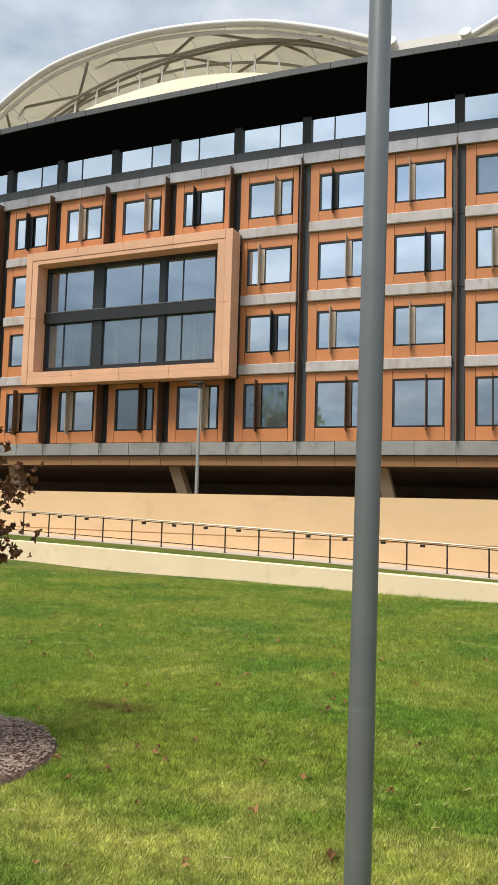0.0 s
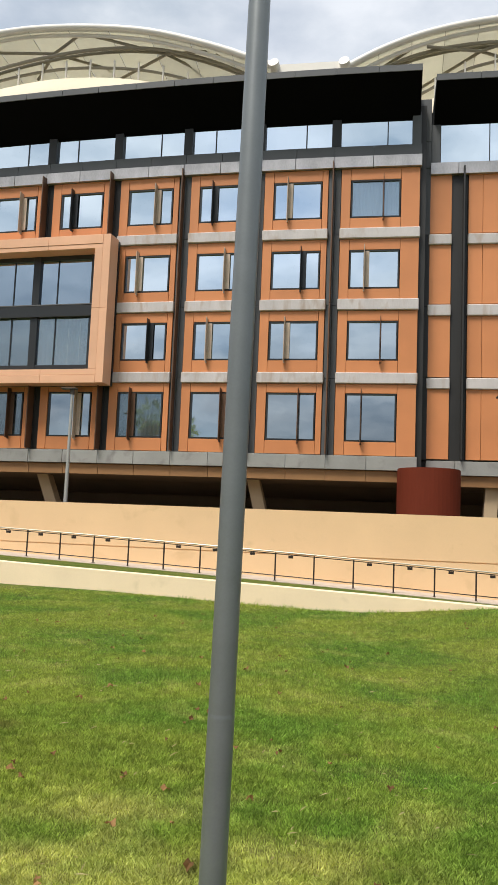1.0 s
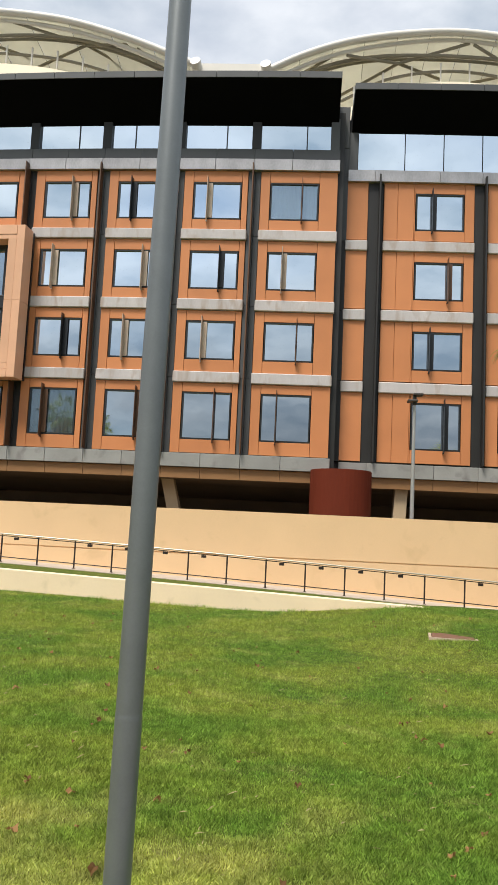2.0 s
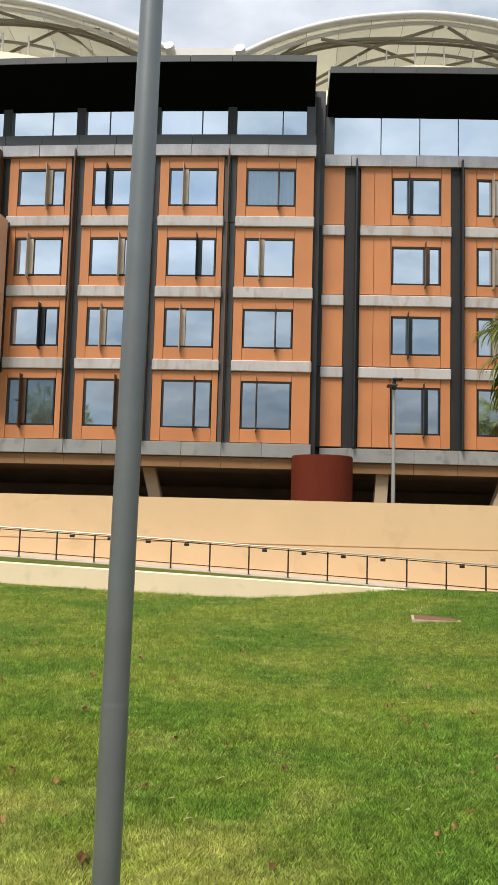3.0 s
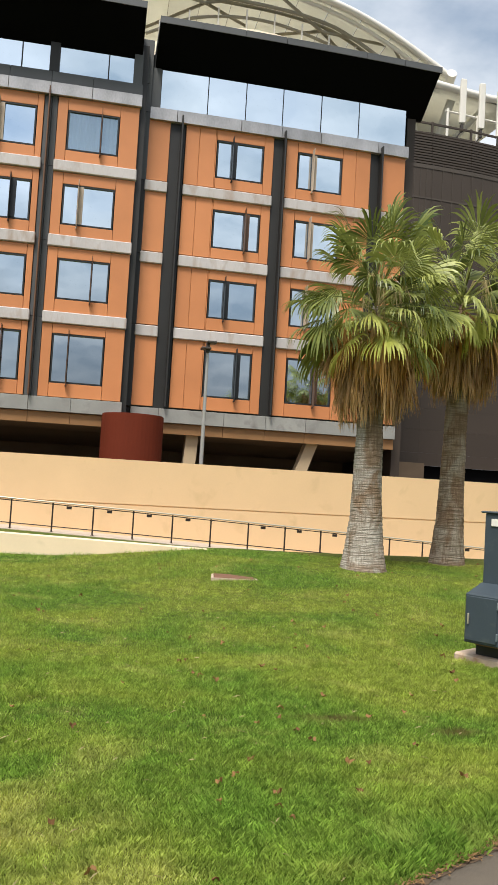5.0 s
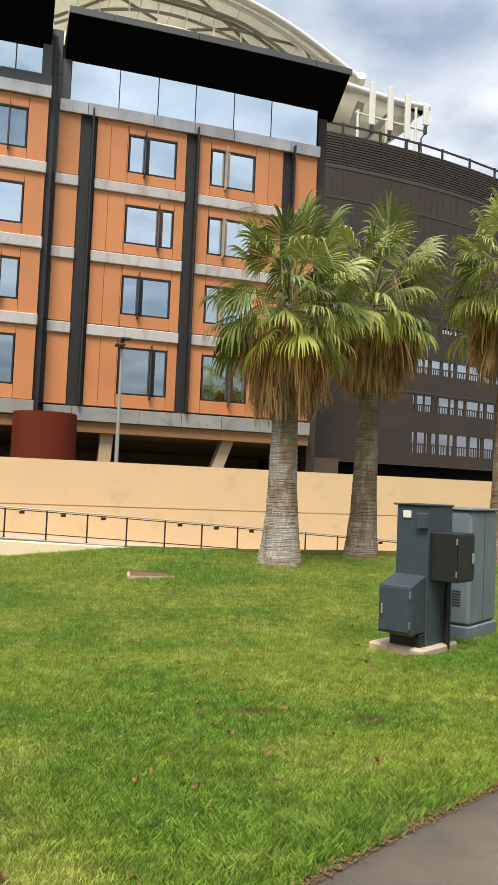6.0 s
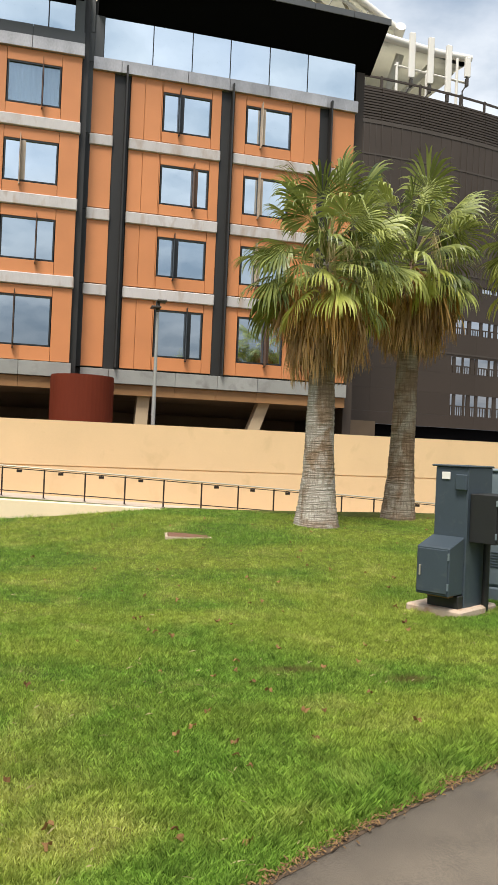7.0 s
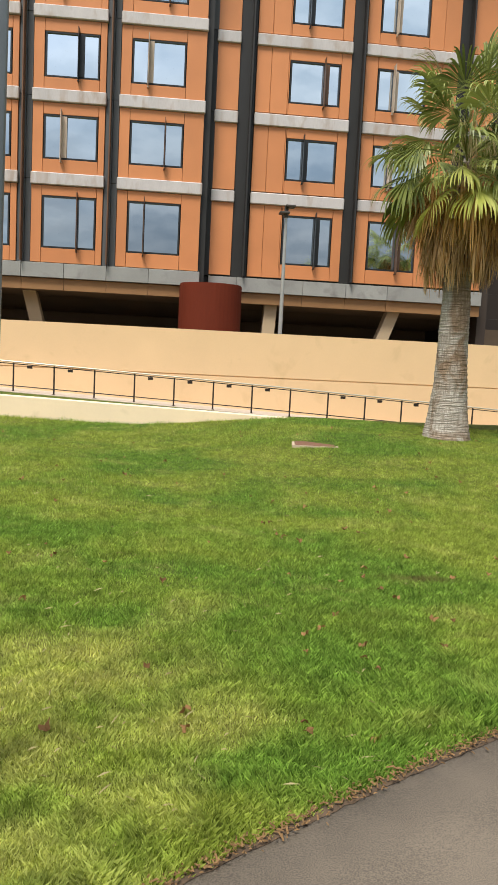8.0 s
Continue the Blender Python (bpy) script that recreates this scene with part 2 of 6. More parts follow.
def trunk_material(name, pale, brown, pale_share):
    """Palm bark: closely set leaf-scar rings, upright cracks, grey weathering over brown fibre."""
    m = bpy.data.materials.new(name)
    m.use_nodes = True
    nt = m.node_tree
    p = nt.nodes["Principled BSDF"]
    p.inputs["Roughness"].default_value = 0.95
    p.inputs["Specular IOR Level"].default_value = 0.15
    geo = nt.nodes.new("ShaderNodeNewGeometry")

    def streak(sx, sz, detail, lo, hi, dist=0.3):
        mp = nt.nodes.new("ShaderNodeMapping")
        mp.inputs["Scale"].default_value = (sx, sx, sz)
        nt.links.new(geo.outputs["Position"], mp.inputs["Vector"])
        n = nt.nodes.new("ShaderNodeTexNoise")
        n.inputs["Scale"].default_value, n.inputs["Detail"].default_value, n.inputs["Distortion"].default_value = 1.0, detail, dist
        nt.links.new(mp.outputs[0], n.inputs["Vector"])
        r = nt.nodes.new("ShaderNodeMapRange")
        r.inputs["From Min"].default_value, r.inputs["From Max"].default_value = lo, hi
        nt.links.new(n.outputs["Fac"], r.inputs["Value"])
        return r.outputs[0]

    def join(op, a, b):
        q = nt.nodes.new("ShaderNodeMath")
        q.operation = op
        nt.links.new(a, q.inputs[0])
        nt.links.new(b, q.inputs[1])
        return q.outputs[0]

    def blend(fac, a, b, mode="MIX"):
        x = nt.nodes.new("ShaderNodeMix")
        x.data_type, x.blend_type = "RGBA", mode
        if fac is None:
            x.inputs["Factor"].default_value = 1
        else:
            nt.links.new(fac, x.inputs["Factor"])
        for key, v in (("A", a), ("B", b)):
            if isinstance(v, tuple):
                x.inputs[key].default_value = (*v, 1)
            else:
                nt.links.new(v, x.inputs[key])
        return x.outputs["Result"]

    rings = streak(2.6, 46, 4, 0.34, 0.60)
    cracks = streak(34, 4.0, 5, 0.28, 0.56)
    weather = streak(3.0, 1.6, 5, 0.60 - pale_share * 0.35, 0.78 - pale_share * 0.35, 0.8)
    relief = join("MULTIPLY", rings, cracks)
    base = blend(weather, brown, pale)
    dark = blend(relief, (0.58, 0.54, 0.50), (1.05, 1.04, 1.02))
    nt.links.new(blend(None, base, dark, "MULTIPLY"), p.inputs["Base Color"])
    b = nt.nodes.new("ShaderNodeBump")
    b.inputs["Strength"].default_value, b.inputs["Distance"].default_value = 0.7, 0.02
    nt.links.new(relief, b.inputs["Height"])
    nt.links.new(b.outputs[0], p.inputs["Normal"])
    return m


TRUNK = trunk_material("palm_trunk", (0.49, 0.45, 0.395), (0.29, 0.21, 0.145), 0.60)
TRUNKBROWN = trunk_material("palm_trunk_brown", (0.42, 0.36, 0.29), (0.29, 0.20, 0.135), 0.45)


def glass_material(name, tint, metal):
    """Coated facade glass: a strong mirror of the sky over a dark room."""
    m = bpy.data.materials.new(name)
    m.use_nodes = True
    p = m.node_tree.nodes["Principled BSDF"]
    p.inputs["Base Color"].default_value = (*tint, 1)
    p.inputs["Metallic"].default_value = metal
    p.inputs["Roughness"].default_value = 0.03
    p.inputs["IOR"].default_value = 1.6
    nt = m.node_tree
    geo = nt.nodes.new("ShaderNodeNewGeometry")
    wave = nt.nodes.new("ShaderNodeTexNoise")
    wave.inputs["Scale"].default_value = 0.9
    nt.links.new(geo.outputs["Position"], wave.inputs["Vector"])
    b = nt.nodes.new("ShaderNodeBump")
    b.inputs["Strength"].default_value, b.inputs["Distance"].default_value = 0.10, 0.02
    nt.links.new(wave.outputs["Fac"], b.inputs["Height"])
    nt.links.new(b.outputs[0], p.inputs["Normal"])
    return m


GLASS = glass_material("coated_glass", (0.76, 0.855, 0.915), 1.0)
GLASSDK = glass_material("dark_glass", (0.37, 0.46, 0.55), 0.97)


def see_through(name, tint, clear):
    """Coated glass that also lets the curtain behind it show."""
    m = glass_material(name, tint, 0.9)
    nt = m.node_tree
    tp = nt.nodes.new("ShaderNodeBsdfTransparent")
    tp.inputs["Color"].default_value = (0.88, 0.93, 0.94, 1)
    ms = nt.nodes.new("ShaderNodeMixShader")
    ms.inputs[0].default_value = clear
    nt.links.new(nt.nodes["Principled BSDF"].outputs[0], ms.inputs[1])
    nt.links.new(tp.outputs[0], ms.inputs[2])
    nt.links.new(ms.outputs[0], nt.nodes["Material Output"].inputs["Surface"])
    return m


GLASSCLEAR = see_through("clear_glass", (0.52, 0.63, 0.71), 0.5)


def let_light_through(m, share):
    """Stretched fabric: part of the light on its upper side comes through."""
    nt = m.node_tree
    p = nt.nodes["Principled BSDF"]
    tr = nt.nodes.new("ShaderNodeBsdfTranslucent")
    nt.links.new(p.inputs["Base Color"].links[0].from_socket, tr.inputs["Color"])
    ms = nt.nodes.new("ShaderNodeMixShader")
    ms.inputs[0].default_value = share
    nt.links.new(p.outputs[0], ms.inputs[1])
    nt.links.new(tr.outputs[0], ms.inputs[2])
    nt.links.new(ms.outputs[0], nt.nodes["Material Output"].inputs["Surface"])


let_light_through(MEMBRANE, 0.22)
STEELBAND = material("steel_band", (0.46, 0.445, 0.45), 0.42, 0.55, vary=0.30, scale=1.3, fine=20, bump=0.05, spread=0.10, stretch_z=0.5)
BLADEPALE = material("perforated_blade", (0.50, 0.40, 0.31), 0.6, vary=0.12, scale=4, fine=60, bump=0.05, spread=0.12)


def lawn_material(name, blades):
    """Lawn colours in patches of lush, sunny, dry and bare grass; the blades take the same patches."""
    m = bpy.data.materials.new(name)
    m.use_nodes = True
    nt = m.node_tree
    p = nt.nodes["Principled BSDF"]
    p.inputs["Roughness"].default_value = 0.55 if blades else 0.85
    p.inputs["Specular IOR Level"].default_value = 0.3 if blades else 0.15
    geo = nt.nodes.new("ShaderNodeNewGeometry")

    def noise_at(scale, detail=5, dist=0.0):
        n = nt.nodes.new("ShaderNodeTexNoise")
        n.inputs["Scale"].default_value, n.inputs["Detail"].default_value, n.inputs["Distortion"].default_value = scale, detail, dist
        nt.links.new(geo.outputs["Position"], n.inputs["Vector"])
        return n.outputs["Fac"]

    def mix(fac, a, b, lo, hi):
        r = nt.nodes.new("ShaderNodeMapRange")
        r.inputs["From Min"].default_value, r.inputs["From Max"].default_value = lo, hi
        nt.links.new(fac, r.inputs["Value"])
        x = nt.nodes.new("ShaderNodeMix")
        x.data_type = "RGBA"
        nt.links.new(r.outputs[0], x.inputs["Factor"])
        for key, v in (("A", a), ("B", b)):
            if isinstance(v, tuple):
                x.inputs[key].default_value = (*v, 1)
            else:
                nt.links.new(v, x.inputs[key])
        return x.outputs["Result"]

    grain = noise_at(38, 8, 0.6)
    fine, lo, hi = (geo.outputs["Random Per Island"], 0.0, 1.0) if blades else (grain, 0.26, 0.80)
    green = mix(fine, (0.085, 0.170, 0.018), (0.37, 0.57, 0.095), lo, hi)
    # yellower and brighter: sunlit patches put into the grass colour
    sunny = mix(fine, (0.19, 0.250, 0.026), (0.56, 0.65, 0.130), lo, hi)
    straw = mix(fine, (0.36, 0.380, 0.065), (0.84, 0.83, 0.28), lo, hi)
    rough_edge = noise_at(3.2, 5, 0.5)

    def near_spots(spots):
        """0 at the heart of the nearest spot, 1 at its ragged rim."""
        last = None
        for sx, sy, rx, ry in spots:
            sub = nt.nodes.new("ShaderNodeVectorMath")
            sub.operation = "SUBTRACT"
            nt.links.new(geo.outputs["Position"], sub.inputs[0])
            sub.inputs[1].default_value = (sx, sy, 0.1)
            mul = nt.nodes.new("ShaderNodeVectorMath")
            mul.operation = "MULTIPLY"
            nt.links.new(sub.outputs[0], mul.inputs[0])
            mul.inputs[1].default_value = (1 / rx, 1 / ry, 0.2)
            ln = nt.nodes.new("ShaderNodeVectorMath")
            ln.operation = "LENGTH"
            nt.links.new(mul.outputs[0], ln.inputs[0])
            if last is None:
                last = ln.outputs["Value"]
            else:
                mn = nt.nodes.new("ShaderNodeMath")
                mn.operation = "MINIMUM"
                nt.links.new(last, mn.inputs[0])
                nt.links.new(ln.outputs["Value"], mn.inputs[1])
                last = mn.outputs[0]
        ad = nt.nodes.new("ShaderNodeMath")
        ad.operation = "MULTIPLY_ADD"
        nt.links.new(rough_edge, ad.inputs[0])
        ad.inputs[1].default_value = 1.6
        nt.links.new(last, ad.inputs[2])
        return ad.outputs[0]

    c = mix(noise_at(0.50, 4, 0.3), green, sunny, 0.40, 0.58)
    c = mix(near_spots(((1.45, 7.3, 1.1, 0.4), (3.1, 7.4, 1.1, 0.45), (2.3, 10.2, 1.6, 0.5), (-2.4, 9.2, 1.6, 0.4))), sunny, c, 1.2, 2.1)
    c = mix(near_spots(((1.2, 5.4, 1.1, 0.5), (2.6, 5.3, 0.7, 0.4), (-1.2, 6.6, 1.2, 0.45), (0.7, 2.9, 0.7, 0.25), (0.1, 5.6, 0.7, 0.3))), green, c, 1.2, 2.1)
    # the grass is drier towards the young tree
    xyz = nt.nodes.new("ShaderNodeSeparateXYZ")
    nt.links.new(geo.outputs["Position"], xyz.inputs[0])
    dry = 0.0
    for axis, a, b in (("X", 1.0, -0.8), ("Y", 5.4, 3.2)):
        r = nt.nodes.new("ShaderNodeMapRange")
        r.interpolation_type = "SMOOTHSTEP"
        r.inputs["From Min"].default_value, r.inputs["From Max"].default_value = min(a, b), max(a, b)
        r.inputs["To Min"].default_value, r.inputs["To Max"].default_value = 1.0, 0.0
        nt.links.new(xyz.outputs[axis], r.inputs["Value"])
        mu = nt.nodes.new("ShaderNodeMath")
        mu.operation = "MULTIPLY"
        nt.links.new(r.outputs[0], mu.inputs[0])
        if axis == "X":
            mu.inputs[1].default_value = 0.21
        else:
            nt.links.new(dry, mu.inputs[1])
        dry = mu.outputs[0]
    ad = nt.nodes.new("ShaderNodeMath")
    nt.links.new(noise_at(1.7, 6, 0.5), ad.inputs[0])
    nt.links.new(dry, ad.inputs[1])
    c = mix(ad.outputs[0], c, straw, 0.54, 0.84)
    c = mix(near_spots(((-1.5, 4.5, 0.55, 0.35), (-0.47, 4.05, 0.5, 0.3), (-0.2, 3.7, 0.45, 0.3), (0.12, 3.25, 0.4, 0.25), (-2.1, 3.6, 0.8, 0.5))), straw, c, 0.7, 1.9)
    c = mix(near_spots(((-3.2, 6.0, 0.5, 0.16), (2.63, 5.22, 0.22, 0.08), (1.83, 5.5, 0.28, 0.09))), (0.21, 0.18, 0.06), c, 0.8, 2.1)
    clump = nt.nodes.new("ShaderNodeMapRange")     # tufts darker and lighter than their neighbours
    clump.inputs["From Min"].default_value, clump.inputs["From Max"].default_value = 0.3, 0.7
    clump.inputs["To Min"].default_value, clump.inputs["To Max"].default_value = 0.70, 1.28
    nt.links.new(noise_at(9.0, 4, 0.4), clump.inputs["Value"])
    cm = nt.nodes.new("ShaderNodeMix")
    cm.data_type, cm.blend_type = "RGBA", "MULTIPLY"
    cm.inputs["Factor"].default_value = 1
    nt.links.new(c, cm.inputs["A"])
    nt.links.new(clump.outputs[0], cm.inputs["B"])
    c = cm.outputs["Result"]
    c = mix(noise_at(0.8, 6, 0.8), c, (0.11, 0.08, 0.03), 0.68, 0.80)
    if not blades:
        soil = nt.nodes.new("ShaderNodeMix")     # thatch and soil, colour darkened to stand in for shade between the blades
        soil.data_type, soil.blend_type = "RGBA", "MULTIPLY"
        soil.inputs["Factor"].default_value = 1
        nt.links.new(c, soil.inputs["A"])
        soil.inputs["B"].default_value = (0.30, 0.29, 0.25, 1)
        c = soil.outputs["Result"]
    nt.links.new(c, p.inputs["Base Color"])
    if blades:
        tr = nt.nodes.new("ShaderNodeBsdfTranslucent")
        nt.links.new(c, tr.inputs["Color"])
        ms = nt.nodes.new("ShaderNodeMixShader")
        ms.inputs[0].default_value = 0.42
        nt.links.new(p.outputs[0], ms.inputs[1])
        nt.links.new(tr.outputs[0], ms.inputs[2])
        nt.links.new(ms.outputs[0], nt.nodes["Material Output"].inputs["Surface"])
    else:
        b = nt.nodes.new("ShaderNodeBump")
        b.inputs["Strength"].default_value, b.inputs["Distance"].default_value = 0.8, 0.02
        nt.links.new(grain, b.inputs["Height"])
        nt.links.new(b.outputs[0], p.inputs["Normal"])
    return m


LAWN = lawn_material("lawn", False)
BLADE = lawn_material("grass_blade", True)

# Building helpers
WORLD_OF = {}


def thing(name, label, category, at=(0, 0, 0), group="", kind="", turn=0.0):
    """An Empty at a thing's base, to which its parts belong."""
    ob = new(name)
    ob.empty_display_size = 0.2
    m = pose(*at, 0, 0, turn)
    ob.matrix_basis = m
    WORLD_OF[ob] = m
    return tagged(ob, label, category, group, kind)


def mesh_of(name, bm, mat, smooth=False):
    me = bpy.data.meshes.new(name)
    bm.to_mesh(me)
    bm.free()
    me.materials.append(mat)
    if smooth:
        me.polygons.foreach_set("use_smooth", [True] * len(me.polygons))
    return me


def put(name, me, parent=None, m=None, label=""):
    """Links mesh data as one object, at the world pose m, under parent."""
    m = m if m is not None else Matrix()
    ob = new(name, me)
    if parent is not None:
        ob.parent = parent
        ob.matrix_basis = WORLD_OF[parent].inverted() @ m
    else:
        ob.matrix_basis = m
    WORLD_OF[ob] = m
    if label:
        ob["label"] = label
    return ob


def part(name, bm, mat, parent, label="", m=None, smooth=False):
    return put(name, mesh_of(name, bm, mat, smooth), parent, m, label)


def add_box(bm, x0, x1, y0, y1, z0, z1, c=0.0):
    """A box; with c its edges are chamfered."""
    if c <= 0:
        v = [bm.verts.new((x, y, z)) for z in (z0, z1) for x, y in ((x0, y0), (x1, y0), (x1, y1), (x0, y1))]
        for f in ((3, 2, 1, 0), (4, 5, 6, 7), (0, 1, 5, 4), (1, 2, 6, 5), (2, 3, 7, 6), (3, 0, 4, 7)):
            bm.faces.new([v[i] for i in f])
        return v
    r = bmesh.ops.create_cube(bm, size=1.0)
    for w in r["verts"]:
        w.co = Vector(((x0 + x1) / 2 + w.co.x * (x1 - x0), (y0 + y1) / 2 + w.co.y * (y1 - y0), (z0 + z1) / 2 + w.co.z * (z1 - z0)))
    es = list({e for w in r["verts"] for e in w.link_edges})
    bmesh.ops.bevel(bm, geom=es, offset=c, segments=1, affect="EDGES", clamp_overlap=True)


def add_tube(bm, pts, radius, sides=10, caps=True):
    """A round tube along points; radius: one value or one for each point."""
    pts = [Vector(p) for p in pts]
    rad = radius if isinstance(radius, (list, tuple)) else [radius] * len(pts)
    rings = []
    side = None
    for i, p in enumerate(pts):
        d = (pts[min(i + 1, len(pts) - 1)] - pts[max(i - 1, 0)]).normalized()
        if side is None:
            side = d.orthogonal().normalized()
        side = (side - d * side.dot(d)).normalized()
        up = d.cross(side)
        rings.append([bm.verts.new(p + (side * math.cos(a) + up * math.sin(a)) * rad[i]) for a in (2 * math.pi * k / sides for k in range(sides))])
    for a, b in zip(rings, rings[1:]):
        for k in range(sides):
            bm.faces.new((a[k], b[k], b[(k + 1) % sides], a[(k + 1) % sides])[::-1])
    if caps:
        bm.faces.new([bm.verts.new(v.co) for v in rings[0][::-1]])
        bm.faces.new([bm.verts.new(v.co) for v in rings[-1]])


def add_sweep(bm, xs, profile, curve):
    """Sweeps a closed profile of (depth, z) along x on a curve y(x)."""
    rings = [[bm.verts.new((x, curve(x) + d, z)) for d, z in profile] for x in xs]
    n = len(profile)
    for a, b in zip(rings, rings[1:]):
        for k in range(n):
            bm.faces.new((a[k], b[k], b[(k + 1) % n], a[(k + 1) % n]))
    bm.faces.new(rings[0])
    bm.faces.new(rings[-1][::-1])
    bmesh.ops.recalc_face_normals(bm, faces=bm.faces[:])


BOXES = {}


def box_mesh(name, w, d, h, mat, c=0.0):
    """Shared box data: w along x, d in depth from y = 0 back, h up; centred on x, z from 0."""
    key = (name, round(w, 3), round(d, 3), round(h, 3), mat.name, c)
    if key not in BOXES:
        bm = bmesh.new()
        add_box(bm, -w / 2, w / 2, 0, d, 0, h, c)
        BOXES[key] = mesh_of(name, bm, mat)
    return BOXES[key]


def steps(a, b, n):
    return [a + (b - a) * i / n for i in range(n + 1)]


def smooth01(v):
    v = min(1.0, max(0.0, v))
    return v * v * (3 - 2 * v)

# Plan of the site
def left_front(x):
    return 32.45 + 0.0026 * (x + 1) ** 2


def right_front(x):
    return 33.27 + 0.0026 * (x - 3) ** 2


def ramp_y(x):
    return 26.0 + 0.0035 * x * x


def ramp_z(x):
    return -0.25 - 0.05 * x - 0.0006 * x * x


def wall_y(x):
    return 27.5 + 0.0030 * (x - 1) ** 2


def low_wall_y(x):
    return 16.27 - 0.232 * x + (0.006 * (x + 3) ** 2 if x < -3 else 0)


def low_wall_top(x):
    return 0.36 - 0.022 * x - 0.0004 * x * x


def lawn_z(x, y):
    crest = 0.33 * smooth01((x + 1.0) / 4.5) * smooth01((y - 8.0) / 7.5)
    roll = 0.02 * math.sin(x * 0.9 + 0.4 * y) * smooth01((y - 3) / 3)
    z = crest + roll
    if x > 2.4 and y > 15.6:
        f = smooth01((y - 15.6) / (ramp_y(x) - 0.35 - 15.6)) * 0.4 + 0.6 * min(1.0, (y - 15.6) / (ramp_y(x) - 0.35 - 15.6))
        z = z * (1 - f) + (ramp_z(x) - 0.03) * f
    elif x <= 2.4 and y > low_wall_y(x) + 0.215:
        z = -0.9
    return z


def path_y(x):
    """The lawn's edge along the asphalt path."""
    return 2.235 + 0.735 * x - 0.045 * x * x if x < 4 else 4.455 + 0.375 * (x - 4)


def build_ground():
    xs = sorted(set(steps(-9, 12, 105) + steps(-27, -9, 90) + steps(-60, -27, 22) + steps(12, 60, 32) + [2.38, 2.42]))
    ys = sorted(set(steps(-60, -4, 14) + steps(-4, 10, 70) + steps(10, 28, 90) + [29, 31]))
    bm = bmesh.new()
    grid = [[bm.verts.new((x, y, lawn_z(x, y) if y < 28 else -1.4)) for x in xs] for y in ys]
    for a, b in zip(grid, grid[1:]):
        for i in range(len(xs) - 1):
            bm.faces.new((a[i], a[i + 1], b[i + 1], b[i]))
    far = [(-2500, -2500), (2500, -2500), (2500, 2500), (-2500, 2500)]
    o = [bm.verts.new((x, y, -1.5)) for x, y in far]
    rim = [grid[0][0], grid[0][-1], grid[-1][-1], grid[-1][0]]
    edges = [[r for r in grid[0]], [r[-1] for r in grid], grid[-1][::-1], [r[0] for r in grid][::-1]]
    for k in range(4):
        e = edges[k]
        mid = len(e) // 2
        for i in range(len(e) - 1):
            bm.faces.new((o[k] if i < mid else o[(k + 1) % 4], e[i + 1], e[i]))
        bm.faces.new((o[k], o[(k + 1) % 4], e[mid]))
    bmesh.ops.recalc_face_normals(bm, faces=bm.faces[:])
    g = part("ground", bm, LAWN, None, smooth=True)
    g.data.materials.append(TOWN)     # unseen paved town ground beyond the lawn, neutral to avoid green bounce light
    for p in g.data.polygons:
        if any(abs(g.data.vertices[i].co.x) > 1000 for i in p.vertices):
            p.material_index = 1
    tagged(g, "mown green lawn with yellow and bare patches", "lawn", kind="structure")
    bm = bmesh.new()
    xs = steps(-45, 2.4, 95)
    rows = [[] for _ in range(7)]
    for x in xs:
        y0, y1 = low_wall_y(x) + 0.1, ramp_y(x) - 0.3
        for k in range(7):
            f = k / 6
            z = (low_wall_top(x) - 0.03) * (1 - f) + (ramp_z(x) - 0.02) * f
            rows[k].append(bm.verts.new((x, y0 + (y1 - y0) * f, z)))
    for a, b in zip(rows, rows[1:]):
        for i in range(len(xs) - 1):
            bm.faces.new((a[i], a[i + 1], b[i + 1], b[i]))
    t = part("lawn_terrace", bm, LAWN, None, smooth=True)
    tagged(t, "grass bank behind the low cream wall", "lawn", kind="structure")


